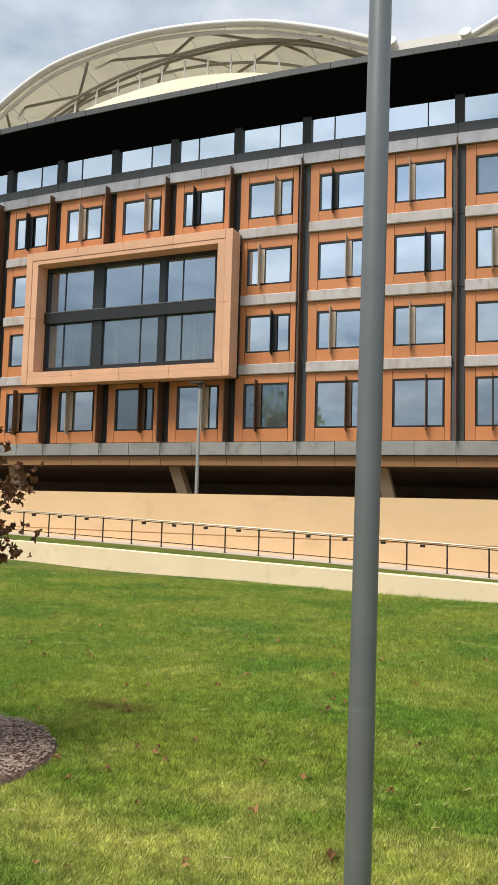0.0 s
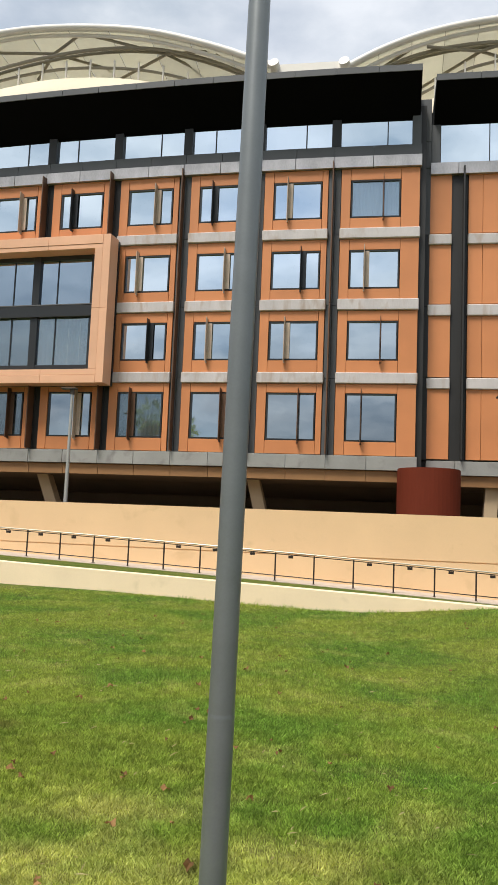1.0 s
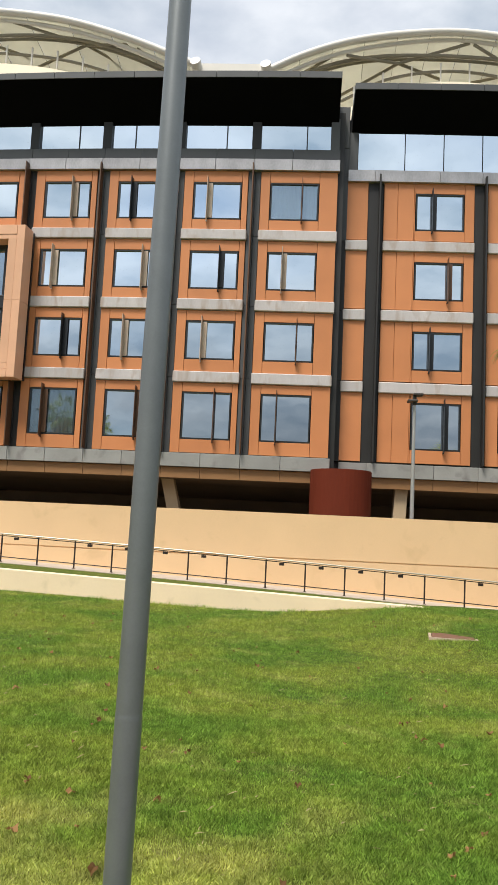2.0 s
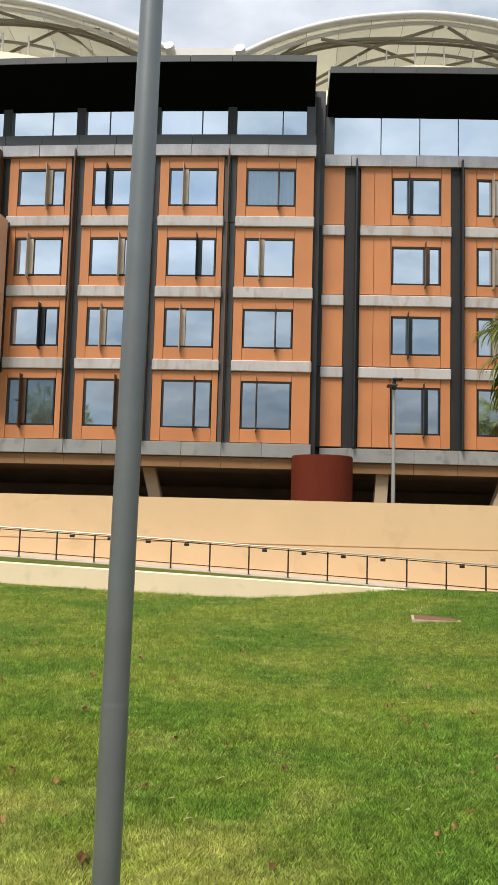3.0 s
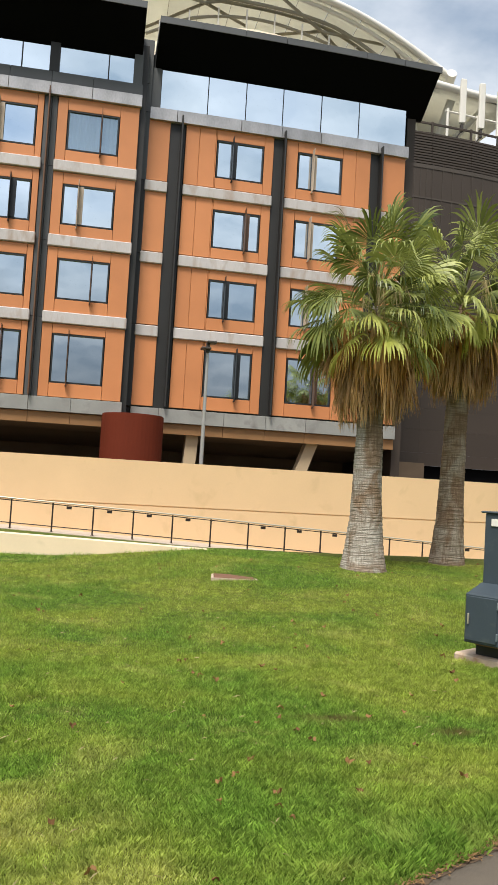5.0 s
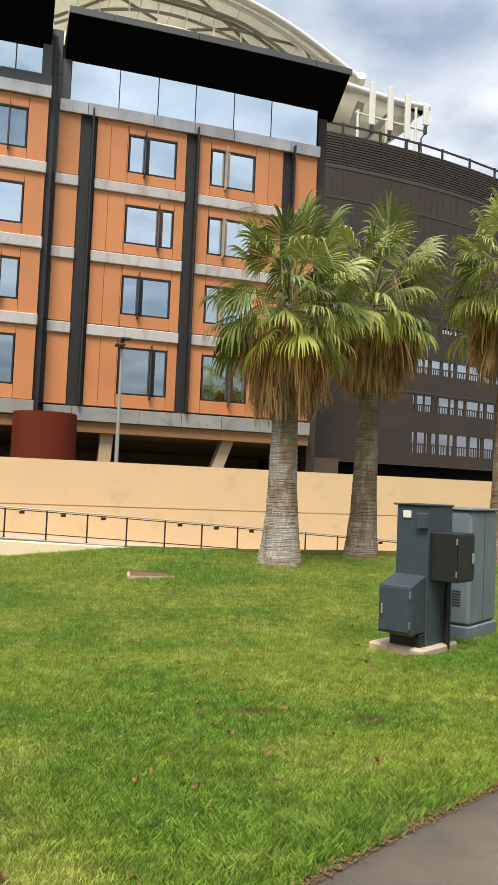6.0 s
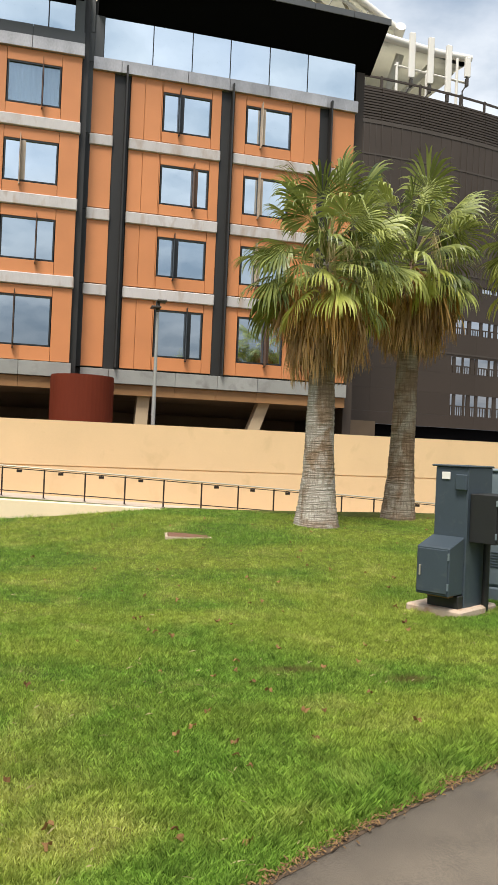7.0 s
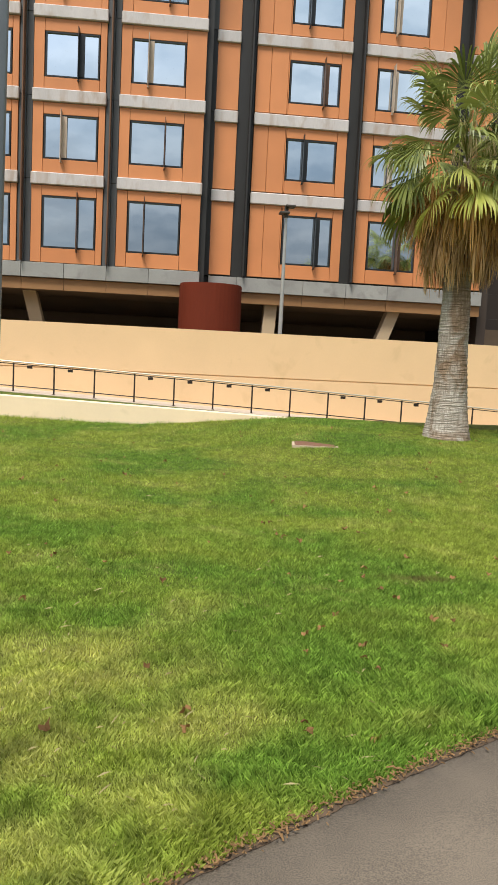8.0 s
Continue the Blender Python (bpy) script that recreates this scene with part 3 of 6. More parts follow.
def build_path():
    bm = bmesh.new()
    xs = steps(-14, 4, 90) + steps(4, 30, 26)[1:]
    edge = [path_y(x) - 0.05 + 0.006 * noise.noise((x * 3, 0, 0)) for x in xs]
    rows = []
    for k in range(6):
        rows.append([bm.verts.new((x + 0.55 * 2.2 * k / 5, e - 2.2 * k / 5, max(lawn_z(x, e), lawn_z(x, e - 2)) + 0.012 + 0.012 * math.sin(math.pi * k / 5))) for x, e in zip(xs, edge)])
    for a, b in zip(rows, rows[1:]):
        for i in range(len(xs) - 1):
            bm.faces.new((a[i], b[i], b[i + 1], a[i + 1]))
    low = [bm.verts.new((v.co.x, v.co.y, v.co.z - 0.06)) for v in rows[0]]
    for i in range(len(xs) - 1):
        bm.faces.new((low[i], rows[0][i], rows[0][i + 1], low[i + 1]))
    p = part("footpath", bm, ASPHALT, None, smooth=True)
    tagged(p, "worn grey asphalt footpath beside the lawn", "footpath", kind="structure")
    bm = bmesh.new()
    rng = random.Random(4)
    xs = steps(-14, 4, 500) + steps(4, 30, 80)[1:]
    a, b, c = [], [], []
    for x in xs:
        e = path_y(x)
        z = lawn_z(x, e)
        a.append(bm.verts.new((x, e - 0.058 + rng.uniform(-0.010, 0.006), z + 0.0145)))
        b.append(bm.verts.new((x, e - 0.035 + rng.uniform(-0.01, 0.01), z + 0.016 + rng.uniform(0, 0.004))))
        c.append(bm.verts.new((x, e + 0.02 + rng.uniform(-0.02, 0.02), z + 0.004)))
    for r, s in ((a, b), (b, c)):
        for i in range(len(xs) - 1):
            bm.faces.new((r[i], r[i + 1], s[i + 1], s[i]))
    s = part("path_edge", bm, SOIL, None)
    bm = bmesh.new()
    for _ in range(3600):
        x = rng.uniform(-3, 6)
        y = path_y(x) - 0.025 + rng.gauss(0, 0.028)
        q = rng.uniform(0.003, 0.014)
        m = Matrix.Translation((x, y, lawn_z(x, y) + 0.026 + rng.uniform(0, 0.008))) @ pose(0, 0, 0, rng.uniform(-30, 30), rng.uniform(-30, 30), rng.uniform(0, 360))
        v = [bm.verts.new(m @ Vector(k)) for k in ((-q, -q * 0.3, 0), (q, -q * 0.2, 0), (q * 0.8, q * 0.35, 0), (-q, q * 0.3, 0), (0, 0, 0.004))]
        for k in range(4):
            bm.faces.new((v[k], v[(k + 1) % 4], v[4]))
    litter = part("path_litter", bm, LITTER, None)
    tagged(litter, "dry brown leaf litter along the path edge", "litter", kind="stuff")
    tagged(s, "bare soil strip with dry litter along the path", "soil edge", kind="structure")


def build_walls():
    bm = bmesh.new()
    add_sweep(bm, steps(-48, 40, 110), [(0, -1.6), (0, 0.70), (0.035, 0.705), (0.035, 0.74), (0, 0.745), (0, 2.24), (0.3, 2.24), (0.3, -1.6)], wall_y)
    w = part("retaining_wall", bm, CREAM, None)
    tagged(w, "tall cream rendered retaining wall with a shadow groove", "wall", kind="structure")
    bm = bmesh.new()
    xs = steps(-46, 2.42, 100)
    rings = []
    for x in xs:
        y, z = low_wall_y(x), low_wall_top(x)
        rings.append([bm.verts.new(p) for p in ((x, y, -0.5), (x, y, z - 0.012), (x, y + 0.012, z), (x, y + 0.24, z), (x, y + 0.25, z - 0.012), (x, y + 0.25, -0.9))])
    for a, b in zip(rings, rings[1:]):
        for k in range(5):
            bm.faces.new((a[k], b[k], b[k + 1], a[k + 1]))
    bm.faces.new(rings[-1])
    bm.faces.new(rings[0][::-1])
    bmesh.ops.recalc_face_normals(bm, faces=bm.faces[:])
    w = part("low_wall", bm, CREAMLOW, None)
    tagged(w, "low pale cream rendered garden wall sinking into the lawn", "wall", kind="structure")
    bm = bmesh.new()
    xs = steps(-46, 38, 90)
    rows = [[bm.verts.new((x, (ramp_y(x) - 0.3) * (1 - f) + (wall_y(x) + 0.05) * f, ramp_z(x))) for x in xs] for f in (0, 1)]
    low = [bm.verts.new((v.co.x, v.co.y, v.co.z - 0.5)) for v in rows[0]]
    for i in range(len(xs) - 1):
        bm.faces.new((rows[0][i], rows[0][i + 1], rows[1][i + 1], rows[1][i]))
        bm.faces.new((low[i], low[i + 1], rows[0][i + 1], rows[0][i]))
    r = part("ramp", bm, PAVING, None)
    tagged(r, "pale concrete access ramp along the retaining wall", "ramp", kind="structure")


def build_ramp_railing():
    rail = thing("ramp_railing", "dark metal ramp railing with a steel handrail and small lights", "railing", (0, ramp_y(0), ramp_z(0)))
    bm = bmesh.new()
    add_box(bm, -0.025, 0.025, -0.012, 0.012, -0.05, 0.9, 0.003)
    add_box(bm, -0.05, 0.05, -0.04, 0.04, -0.02, 0.012)
    post = mesh_of("post", bm, RAILDARK)
    bm = bmesh.new()
    add_box(bm, -0.08, 0.08, -0.03, 0.03, -0.045, 0.045, 0.008)
    lamp = mesh_of("rail_light", bm, RAILDARK)
    for k in range(-24, 22):
        x = 1.51 + 1.262 * k
        put("post", post, rail, pose(x, ramp_y(x), ramp_z(x)))
        if k % 5 != 2:
            xl = x + 0.5
            put("rail_light", lamp, rail, pose(xl, ramp_y(xl), ramp_z(xl) + 0.80))
    x0, x1 = 1.51 - 24 * 1.262, 1.51 + 21 * 1.262
    xs = steps(x0 - 0.2, x1 + 0.2, 50)
    for name, dz, r, mat, lab in (("handrail", 0.93, 0.024, STEELRAIL, "round steel handrail"), ("top_bar", 0.865, 0.014, RAILDARK, ""), ("bottom_bar", 0.17, 0.016, RAILDARK, "")):
        bm = bmesh.new()
        add_tube(bm, [(x, ramp_y(x) - (0.03 if name == "handrail" else 0), ramp_z(x) + dz) for x in xs], r, 8)
        part(name, bm, mat, rail, lab, smooth=True)


build_ground()
build_path()
build_walls()
build_ramp_railing()

# The hotel: two slightly curved blocks on a raised slab
PITCH = 3.265
LEVELS = ((14.14, 16.73, 14.60, 16.22), (11.12, 13.68, 11.57, 13.20), (8.04, 10.64, 8.56, 10.19), (4.65, 7.57, 5.22, 7.17))   # storey foot, head, window foot, head
hotel = thing("hotel_building", "five-storey hotel with orange panels, pale bands and a black eave", "building", (0, 33, 1.2))


def on_front(front, x, back=0.0):
    """Pose of a piece standing on the front at x: its x runs along the facade, y into the building."""
    s = math.degrees(math.atan2(front(x + 0.1) - front(x - 0.1), 0.2))
    m = pose(x, front(x), 0, 0, 0, s)
    return m @ Matrix.Translation((0, back, 0))


def piece(name, front, x0, x1, z0, z1, mat, back=0.0, deep=0.12, c=0.008, label="", gap=0.006):
    me = box_mesh(name, x1 - x0 - 2 * gap, deep, z1 - z0 - 2 * gap, mat, c)
    return put(name, me, hotel, on_front(front, (x0 + x1) / 2, back) @ Matrix.Translation((0, 0, z0 + gap)), label)


WINDOWS = {}


def curtain_mesh(w, h):
    """A pleated sheet hanging behind glass."""
    bm = bmesh.new()
    n = max(8, int(w / 0.05))
    lo, hi = [], []
    for i in range(n + 1):
        x = -w / 2 + w * i / n
        y = 0.02 * math.sin(i * 1.7) + 0.008 * math.sin(i * 0.6)
        lo.append(bm.verts.new((x, y, 0)))
        hi.append(bm.verts.new((x, y, h)))
    for i in range(n):
        bm.faces.new((lo[i], lo[i + 1], hi[i + 1], hi[i]))
    bmesh.ops.solidify(bm, geom=bm.faces[:], thickness=0.004)
    return mesh_of("curtain", bm, CURTAIN)


def window_unit(front, x0, x1, z0, z1, split, tone, curtained=False):
    """Frame with two lights, and a bronze blade standing out at the split."""
    w, h = x1 - x0, z1 - z0
    key = (round(w, 2), round(h, 2), split, curtained)
    if key not in WINDOWS:
        f = 0.055
        bm = bmesh.new()
        for a in ((-w / 2, w / 2, 0, f), (-w / 2, w / 2, h - f, h)):
            add_box(bm, a[0], a[1], -0.05, 0.09, a[2], a[3])
        xs = -w / 2 + w * split
        for a, b in ((-w / 2, -w / 2 + f), (w / 2 - f, w / 2), (xs - 0.035, xs + 0.035)):
            add_box(bm, a, b, -0.049, 0.089, f, h - f)
        frame_me = mesh_of("window", bm, FRAME)
        panes = []
        for a, b in ((-w / 2 + f, xs - 0.035), (xs + 0.035, w / 2 - f)):
            bm = bmesh.new()
            add_box(bm, a, b, 0.02, 0.04, f, h - f)
            panes.append(mesh_of("pane", bm, GLASSCLEAR if curtained else GLASS))
        bm = bmesh.new()
        add_box(bm, xs - 0.012, xs + 0.012, -0.36, -0.051, -0.10, h + 0.16, 0.004)
        add_box(bm, xs - 0.03, xs + 0.03, -0.20, -0.05, -0.14, -0.10)
        blade = (mesh_of("blade", bm.copy(), BRONZE), mesh_of("blade", bm.copy(), BLADEPALE), mesh_of("blade", bm, FRAME))
        bm = bmesh.new()
        add_box(bm, xs - 0.02, xs + 0.20, -0.085, -0.052, f, h - f)
        vent = (mesh_of("vent_panel", bm.copy(), BRONZE), mesh_of("vent_panel", bm.copy(), BLADEPALE), mesh_of("vent_panel", bm, FRAME))
        WINDOWS[key] = (frame_me, panes, blade, vent)
    frame_me, panes, blade, vent = WINDOWS[key]
    m = on_front(front, (x0 + x1) / 2, 0.05) @ Matrix.Translation((0, 0, z0))
    win = put("window", frame_me, hotel, m)
    for p in panes:
        tilt = Matrix.Rotation(radians(random.uniform(-0.25, 0.25)), 4, "X") @ Matrix.Rotation(radians(random.uniform(-0.25, 0.25)), 4, "Z")
        put("pane", p, win, m @ tilt)
    kind = "ZPBT".index(tone)
    put("blade", blade[min(kind, 2) if tone != "T" else 0], win, m, ("bronze blade", "pale perforated blade", "black blade", "bronze blade")[kind])
    if tone != "T":
        put("vent_panel", vent[kind], win, m)
    if curtained:
        put("curtain", curtain_mesh(w * 0.96, h * 0.94), win, m @ Matrix.Translation((0, 0.10, 0.06)), "pale pleated curtain")


def clad_bay(front, x0, x1, w0, w1, row, split, tone, joints=(), curtained=False):
    """Orange panels round one window of a bay."""
    z0, z1, a, b = LEVELS[row]
    xs = [x0, *joints, w0 - 0.03]
    for p, q in zip(xs, xs[1:]):
        piece("panel", front, p, q, z0, z1, ORANGE)
    piece("panel", front, w1 + 0.03, x1, z0, z1, ORANGE)
    piece("panel", front, w0 - 0.03, w1 + 0.03, z0, a - 0.01, ORANGE)
    piece("panel", front, w0 - 0.03, w1 + 0.03, b + 0.01, z1, ORANGE)
    window_unit(front, w0, w1, a, b, split, tone, curtained)


COLUMNS = [-2.46 - PITCH * k for k in range(12)]
SPLITS = ((0.66, 0.30, 0.30, 0.64, 0.30, 0.66, 0.45, 0.45, 0.32, 0.3, 0.6, 0.3), (0.30, 0.62, 0.62, 0.30, 0.3, 0.6, 0.3, 0.6, 0.3, 0.6, 0.3, 0.6),
          (0.66, 0.33, 0.30, 0.62, 0.3, 0.6, 0.3, 0.6, 0.3, 0.6, 0.3, 0.6), (0.31, 0.66, 0.66, 0.30, 0.68, 0.70, 0.32, 0.34, 0.3, 0.6, 0.3, 0.6))
# vent beside the split: Z bronze, P pale, B black, T none
TONES = ("TPBPBPPBPBPB", "PBPPZZZPBPBP", "TPPBZZZBPBPB", "TTZZPZPZTPBT")
# left block
for k, c in enumerate(COLUMNS):
    x0, x1 = c + 0.27, c + PITCH - 0.27
    if k == 0:
        x1 = 1.05
    for row in range(4):
        if 4 <= k <= 6 and row in (1, 2):
            continue
        clad_bay(left_front, x0, x1, c + 0.70, c + 2.72, row, SPLITS[row][k], TONES[row][k], (), (row, k) in ((0, 0), (3, 3), (3, 5)))
    for z0, z1 in ((13.68, 14.14), (10.64, 11.12), (7.57, 8.04)):
        if not (4 <= k <= 6 and z0 > 7.6 and z0 < 13):
            piece("band", left_front, x0 - 0.03, x1 + 0.04, z0, z1, CONCRETE, -0.10, 0.24, 0.03)
    for za, zb in ((4.63, 7.80), (7.80, 10.88), (10.88, 13.90), (13.90, 16.75)):
        piece("column_cover", left_front, c - 0.26, c + 0.02, za, zb, GREY if k < 3 else DARK, 0.06, 0.2)
        piece("column_cover", left_front, c + 0.02, c + 0.26, za, zb, GREY if k < 3 else DARK, 0.07, 0.2)
    for za, zb in ((4.66, 7.42), (14.02, 16.98)) if 3 <= k <= 6 else ((4.66, 10.88), (10.88, 16.98)):
        piece("fin", left_front, c - 0.09, c - 0.03, za, zb, BRONZE, -0.46 if k > 2 else -0.34, 0.5, 0.006)
    for a, b in ((c - 0.05, c + PITCH / 2 - 0.05), (c + PITCH / 2 - 0.05, c + PITCH - 0.05 if k else 1.12)):
        piece("band", left_front, a, b, 16.73, 17.23, STEELBAND, -0.14, 0.3, 0.01)
        piece("slab_edge", left_front, a, b, 4.06, 4.63, SLABGREY, -0.12, 0.3, 0.01)
        piece("spandrel", left_front, a, b, 17.23, 17.78, GREY, 0.10, 0.2, 0.006)
        piece("soffit_panel", left_front, a, b, 3.60, 4.05, RUST, 0.02, 0.12, 0.006)
    piece("mullion_cover", left_front, c - 0.20, c + 0.20, 17.78, 19.0, DARK, 0.12, 0.25)
    g0, g1 = c + 0.2, (c + PITCH - 0.2 if k else 0.70)
    gm = g0 + (g1 - g0) * (0.62 if k % 2 else 0.66 if k == 0 else 0.36)
    for a, b in ((g0, gm - 0.015), (gm + 0.015, g1)):
        piece("pane", left_front, a, b, 17.78, 18.9, GLASS, 0.30, 0.03, 0, gap=0.0)
    piece("mullion", left_front, gm - 0.025, gm + 0.025, 17.78, 18.9, FRAME, 0.27, 0.06, 0, gap=0.0)
piece("column_cover", left_front, 0.70, 1.08, 17.23, 19.2, GREY, 0.12, 0.3)
# recess between the blocks
for z0, z1 in ((4.6, 8.0), (8.0, 11.0), (11.0, 14.1), (14.1, 17.0), (17.0, 18.2), (18.2, 20.1)):
    piece("recess_panel", right_front, 1.02, 1.52, z0, z1, GREY if z0 > 13 else DARK, -0.02, 0.3)
# right block
RB = ((3.07, 6.90, 4.44, 6.46, (3.66, 4.36)), (7.47, 11.36, 8.02, 10.03, ()))
RTONE = ("BP", "ZP", "BP", "BZ")
RSPLIT = ((0.33, 0.32), (0.68, 0.32), (0.33, 0.32), (0.66, 0.6))
for row in range(4):
    z0, z1 = LEVELS[row][:2]
    for j, (x0, x1, w0, w1, joints) in enumerate(RB):
        if j == 0:
            clad_bay(right_front, x0, x1, w0, w1, row, RSPLIT[row][j], RTONE[row][j], joints)
        else:
            clad_bay(right_front, x0, 10.68, w0, w1, row, RSPLIT[row][j], RTONE[row][j])
            piece("panel", right_front, 10.68, x1, z0, z1, ORANGE)
    piece("panel", right_front, 1.46, 2.40, z0, z1, ORANGE)
    piece("panel", right_front, 11.92, 13.02, z0, z1, ORANGE)
for z0, z1 in ((13.64, 14.10), (10.60, 11.08), (7.53, 8.00)):
    for a, b in ((1.46, 2.42), (3.05, 6.92), (7.45, 11.38), (11.90, 13.06)):
        piece("band", right_front, a, b, z0, z1, CONCRETE, -0.10, 0.24, 0.03)
for a, b in ((1.5, 2.65), (2.65, 5.4), (5.4, 7.2), (7.2, 8.97), (8.97, 11.64), (11.64, 13.1)):
    piece("band", right_front, a, b, 16.68, 17.20, STEELBAND, -0.14, 0.3, 0.01)
    piece("slab_edge", right_front, a, b, 4.00, 4.58, SLABGREY, -0.12, 0.3, 0.01)
    piece("soffit_panel", right_front, a, b, 3.55, 4.0, RUST, 0.02, 0.12, 0.006)
for c, w in ((2.72, 0.33), (7.18, 0.28), (11.64, 0.28)):
    piece("column_cover", right_front, c - w, c + w, 4.58, 16.70, DARK, 0.06, 0.2)
    piece("fin", right_front, c + 0.12, c + 0.20, 4.62, 16.95, DARK, -0.34, 0.5, 0.006)
for a, b in zip((1.90, 3.92, 5.58, 7.23, 8.98, 10.74), (3.92, 5.58, 7.23, 8.98, 10.74, 13.0)):
    piece("pane", right_front, a + 0.015, b - 0.015, 17.20, 18.95, GLASS, 0.12, 0.03, 0, gap=0.0)
    piece("mullion", right_front, a - 0.02, a + 0.02, 17.20, 18.95, FRAME, 0.105, 0.06, 0, gap=0.0)
piece("mullion_cover", right_front, 1.50, 1.90, 17.20, 19.0, GREY, 0.10, 0.3)


def eave(front, x0, x1, n, over):
    """Black raked soffit with a thin grey fascia."""
    bm = bmesh.new()
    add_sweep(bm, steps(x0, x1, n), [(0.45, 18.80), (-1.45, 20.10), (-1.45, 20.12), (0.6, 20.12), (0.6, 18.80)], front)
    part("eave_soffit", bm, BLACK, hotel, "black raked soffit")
    xs = steps(x0, x1, max(2, n))
    for a, b in zip(xs, xs[1:]):
        piece("fascia", front, a, b, 20.09, 20.37, GREY, -1.47, 0.06, 0.004, gap=0.002)
    bm = bmesh.new()
    add_sweep(bm, steps(x0, x1, n), [(-1.42, 20.13), (-1.42, 20.36), (13, 20.5), (13, 20.13)], front)
    part("roof", bm, GREY, hotel, "low grey roof")


eave(left_front, -40.0, 1.02, 24, 0)
eave(right_front, 1.62, 13.9, 7, 0)
bm = bmesh.new()
add_sweep(bm, steps(-40, 1.3, 20), [(0.19, 4.2), (0.19, 17.7), (0.4, 17.7), (0.4, 19.6), (13, 19.6), (13, 4.2)], left_front)
part("wall", bm, DARK, hotel)
bm = bmesh.new()
add_sweep(bm, steps(1.3, 13.0, 8), [(0.19, 4.2), (0.19, 19.6), (13, 19.6), (13, 4.2)], right_front)
part("wall", bm, DARK, hotel)
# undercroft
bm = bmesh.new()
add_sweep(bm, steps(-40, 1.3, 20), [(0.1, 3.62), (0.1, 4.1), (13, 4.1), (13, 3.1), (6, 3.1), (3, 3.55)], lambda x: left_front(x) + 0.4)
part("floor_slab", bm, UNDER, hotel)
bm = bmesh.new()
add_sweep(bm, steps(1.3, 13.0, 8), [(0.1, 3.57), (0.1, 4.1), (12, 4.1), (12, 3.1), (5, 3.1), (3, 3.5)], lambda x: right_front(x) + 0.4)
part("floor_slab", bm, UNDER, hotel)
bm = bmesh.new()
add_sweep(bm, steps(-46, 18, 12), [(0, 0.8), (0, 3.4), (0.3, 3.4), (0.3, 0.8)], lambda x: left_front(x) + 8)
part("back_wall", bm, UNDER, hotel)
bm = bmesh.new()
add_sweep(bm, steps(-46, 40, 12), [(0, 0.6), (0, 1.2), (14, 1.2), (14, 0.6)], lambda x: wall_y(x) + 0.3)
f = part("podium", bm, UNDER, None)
tagged(f, "paved podium level behind the retaining wall", "podium", kind="structure")
for x, lean in ((-24.5, 0.35), (-14.9, 0.55), (-5.35, 0.35), (4.1, -0.08), (9.04, -0.5)):
    bm = bmesh.new()
    pts = []
    for dx, z in ((lean * -0.9, 3.7), (lean * 0.9, 1.2)):
        pts.append([bm.verts.new((x + dx + a, 33.8 + left_front(x) - 32.45 + b, z)) for a, b in ((-0.26, -0.3), (0.26, -0.3), (0.26, 0.3), (-0.26, 0.3))])
    for k in range(4):
        bm.faces.new((pts[0][k], pts[0][(k + 1) % 4], pts[1][(k + 1) % 4], pts[1][k]))
    bm.faces.new(pts[0][::-1])
    bm.faces.new(pts[1])
    bmesh.ops.recalc_face_normals(bm, faces=bm.faces[:])
    part("raking_column", bm, COLUMN, hotel, "leaning concrete column")


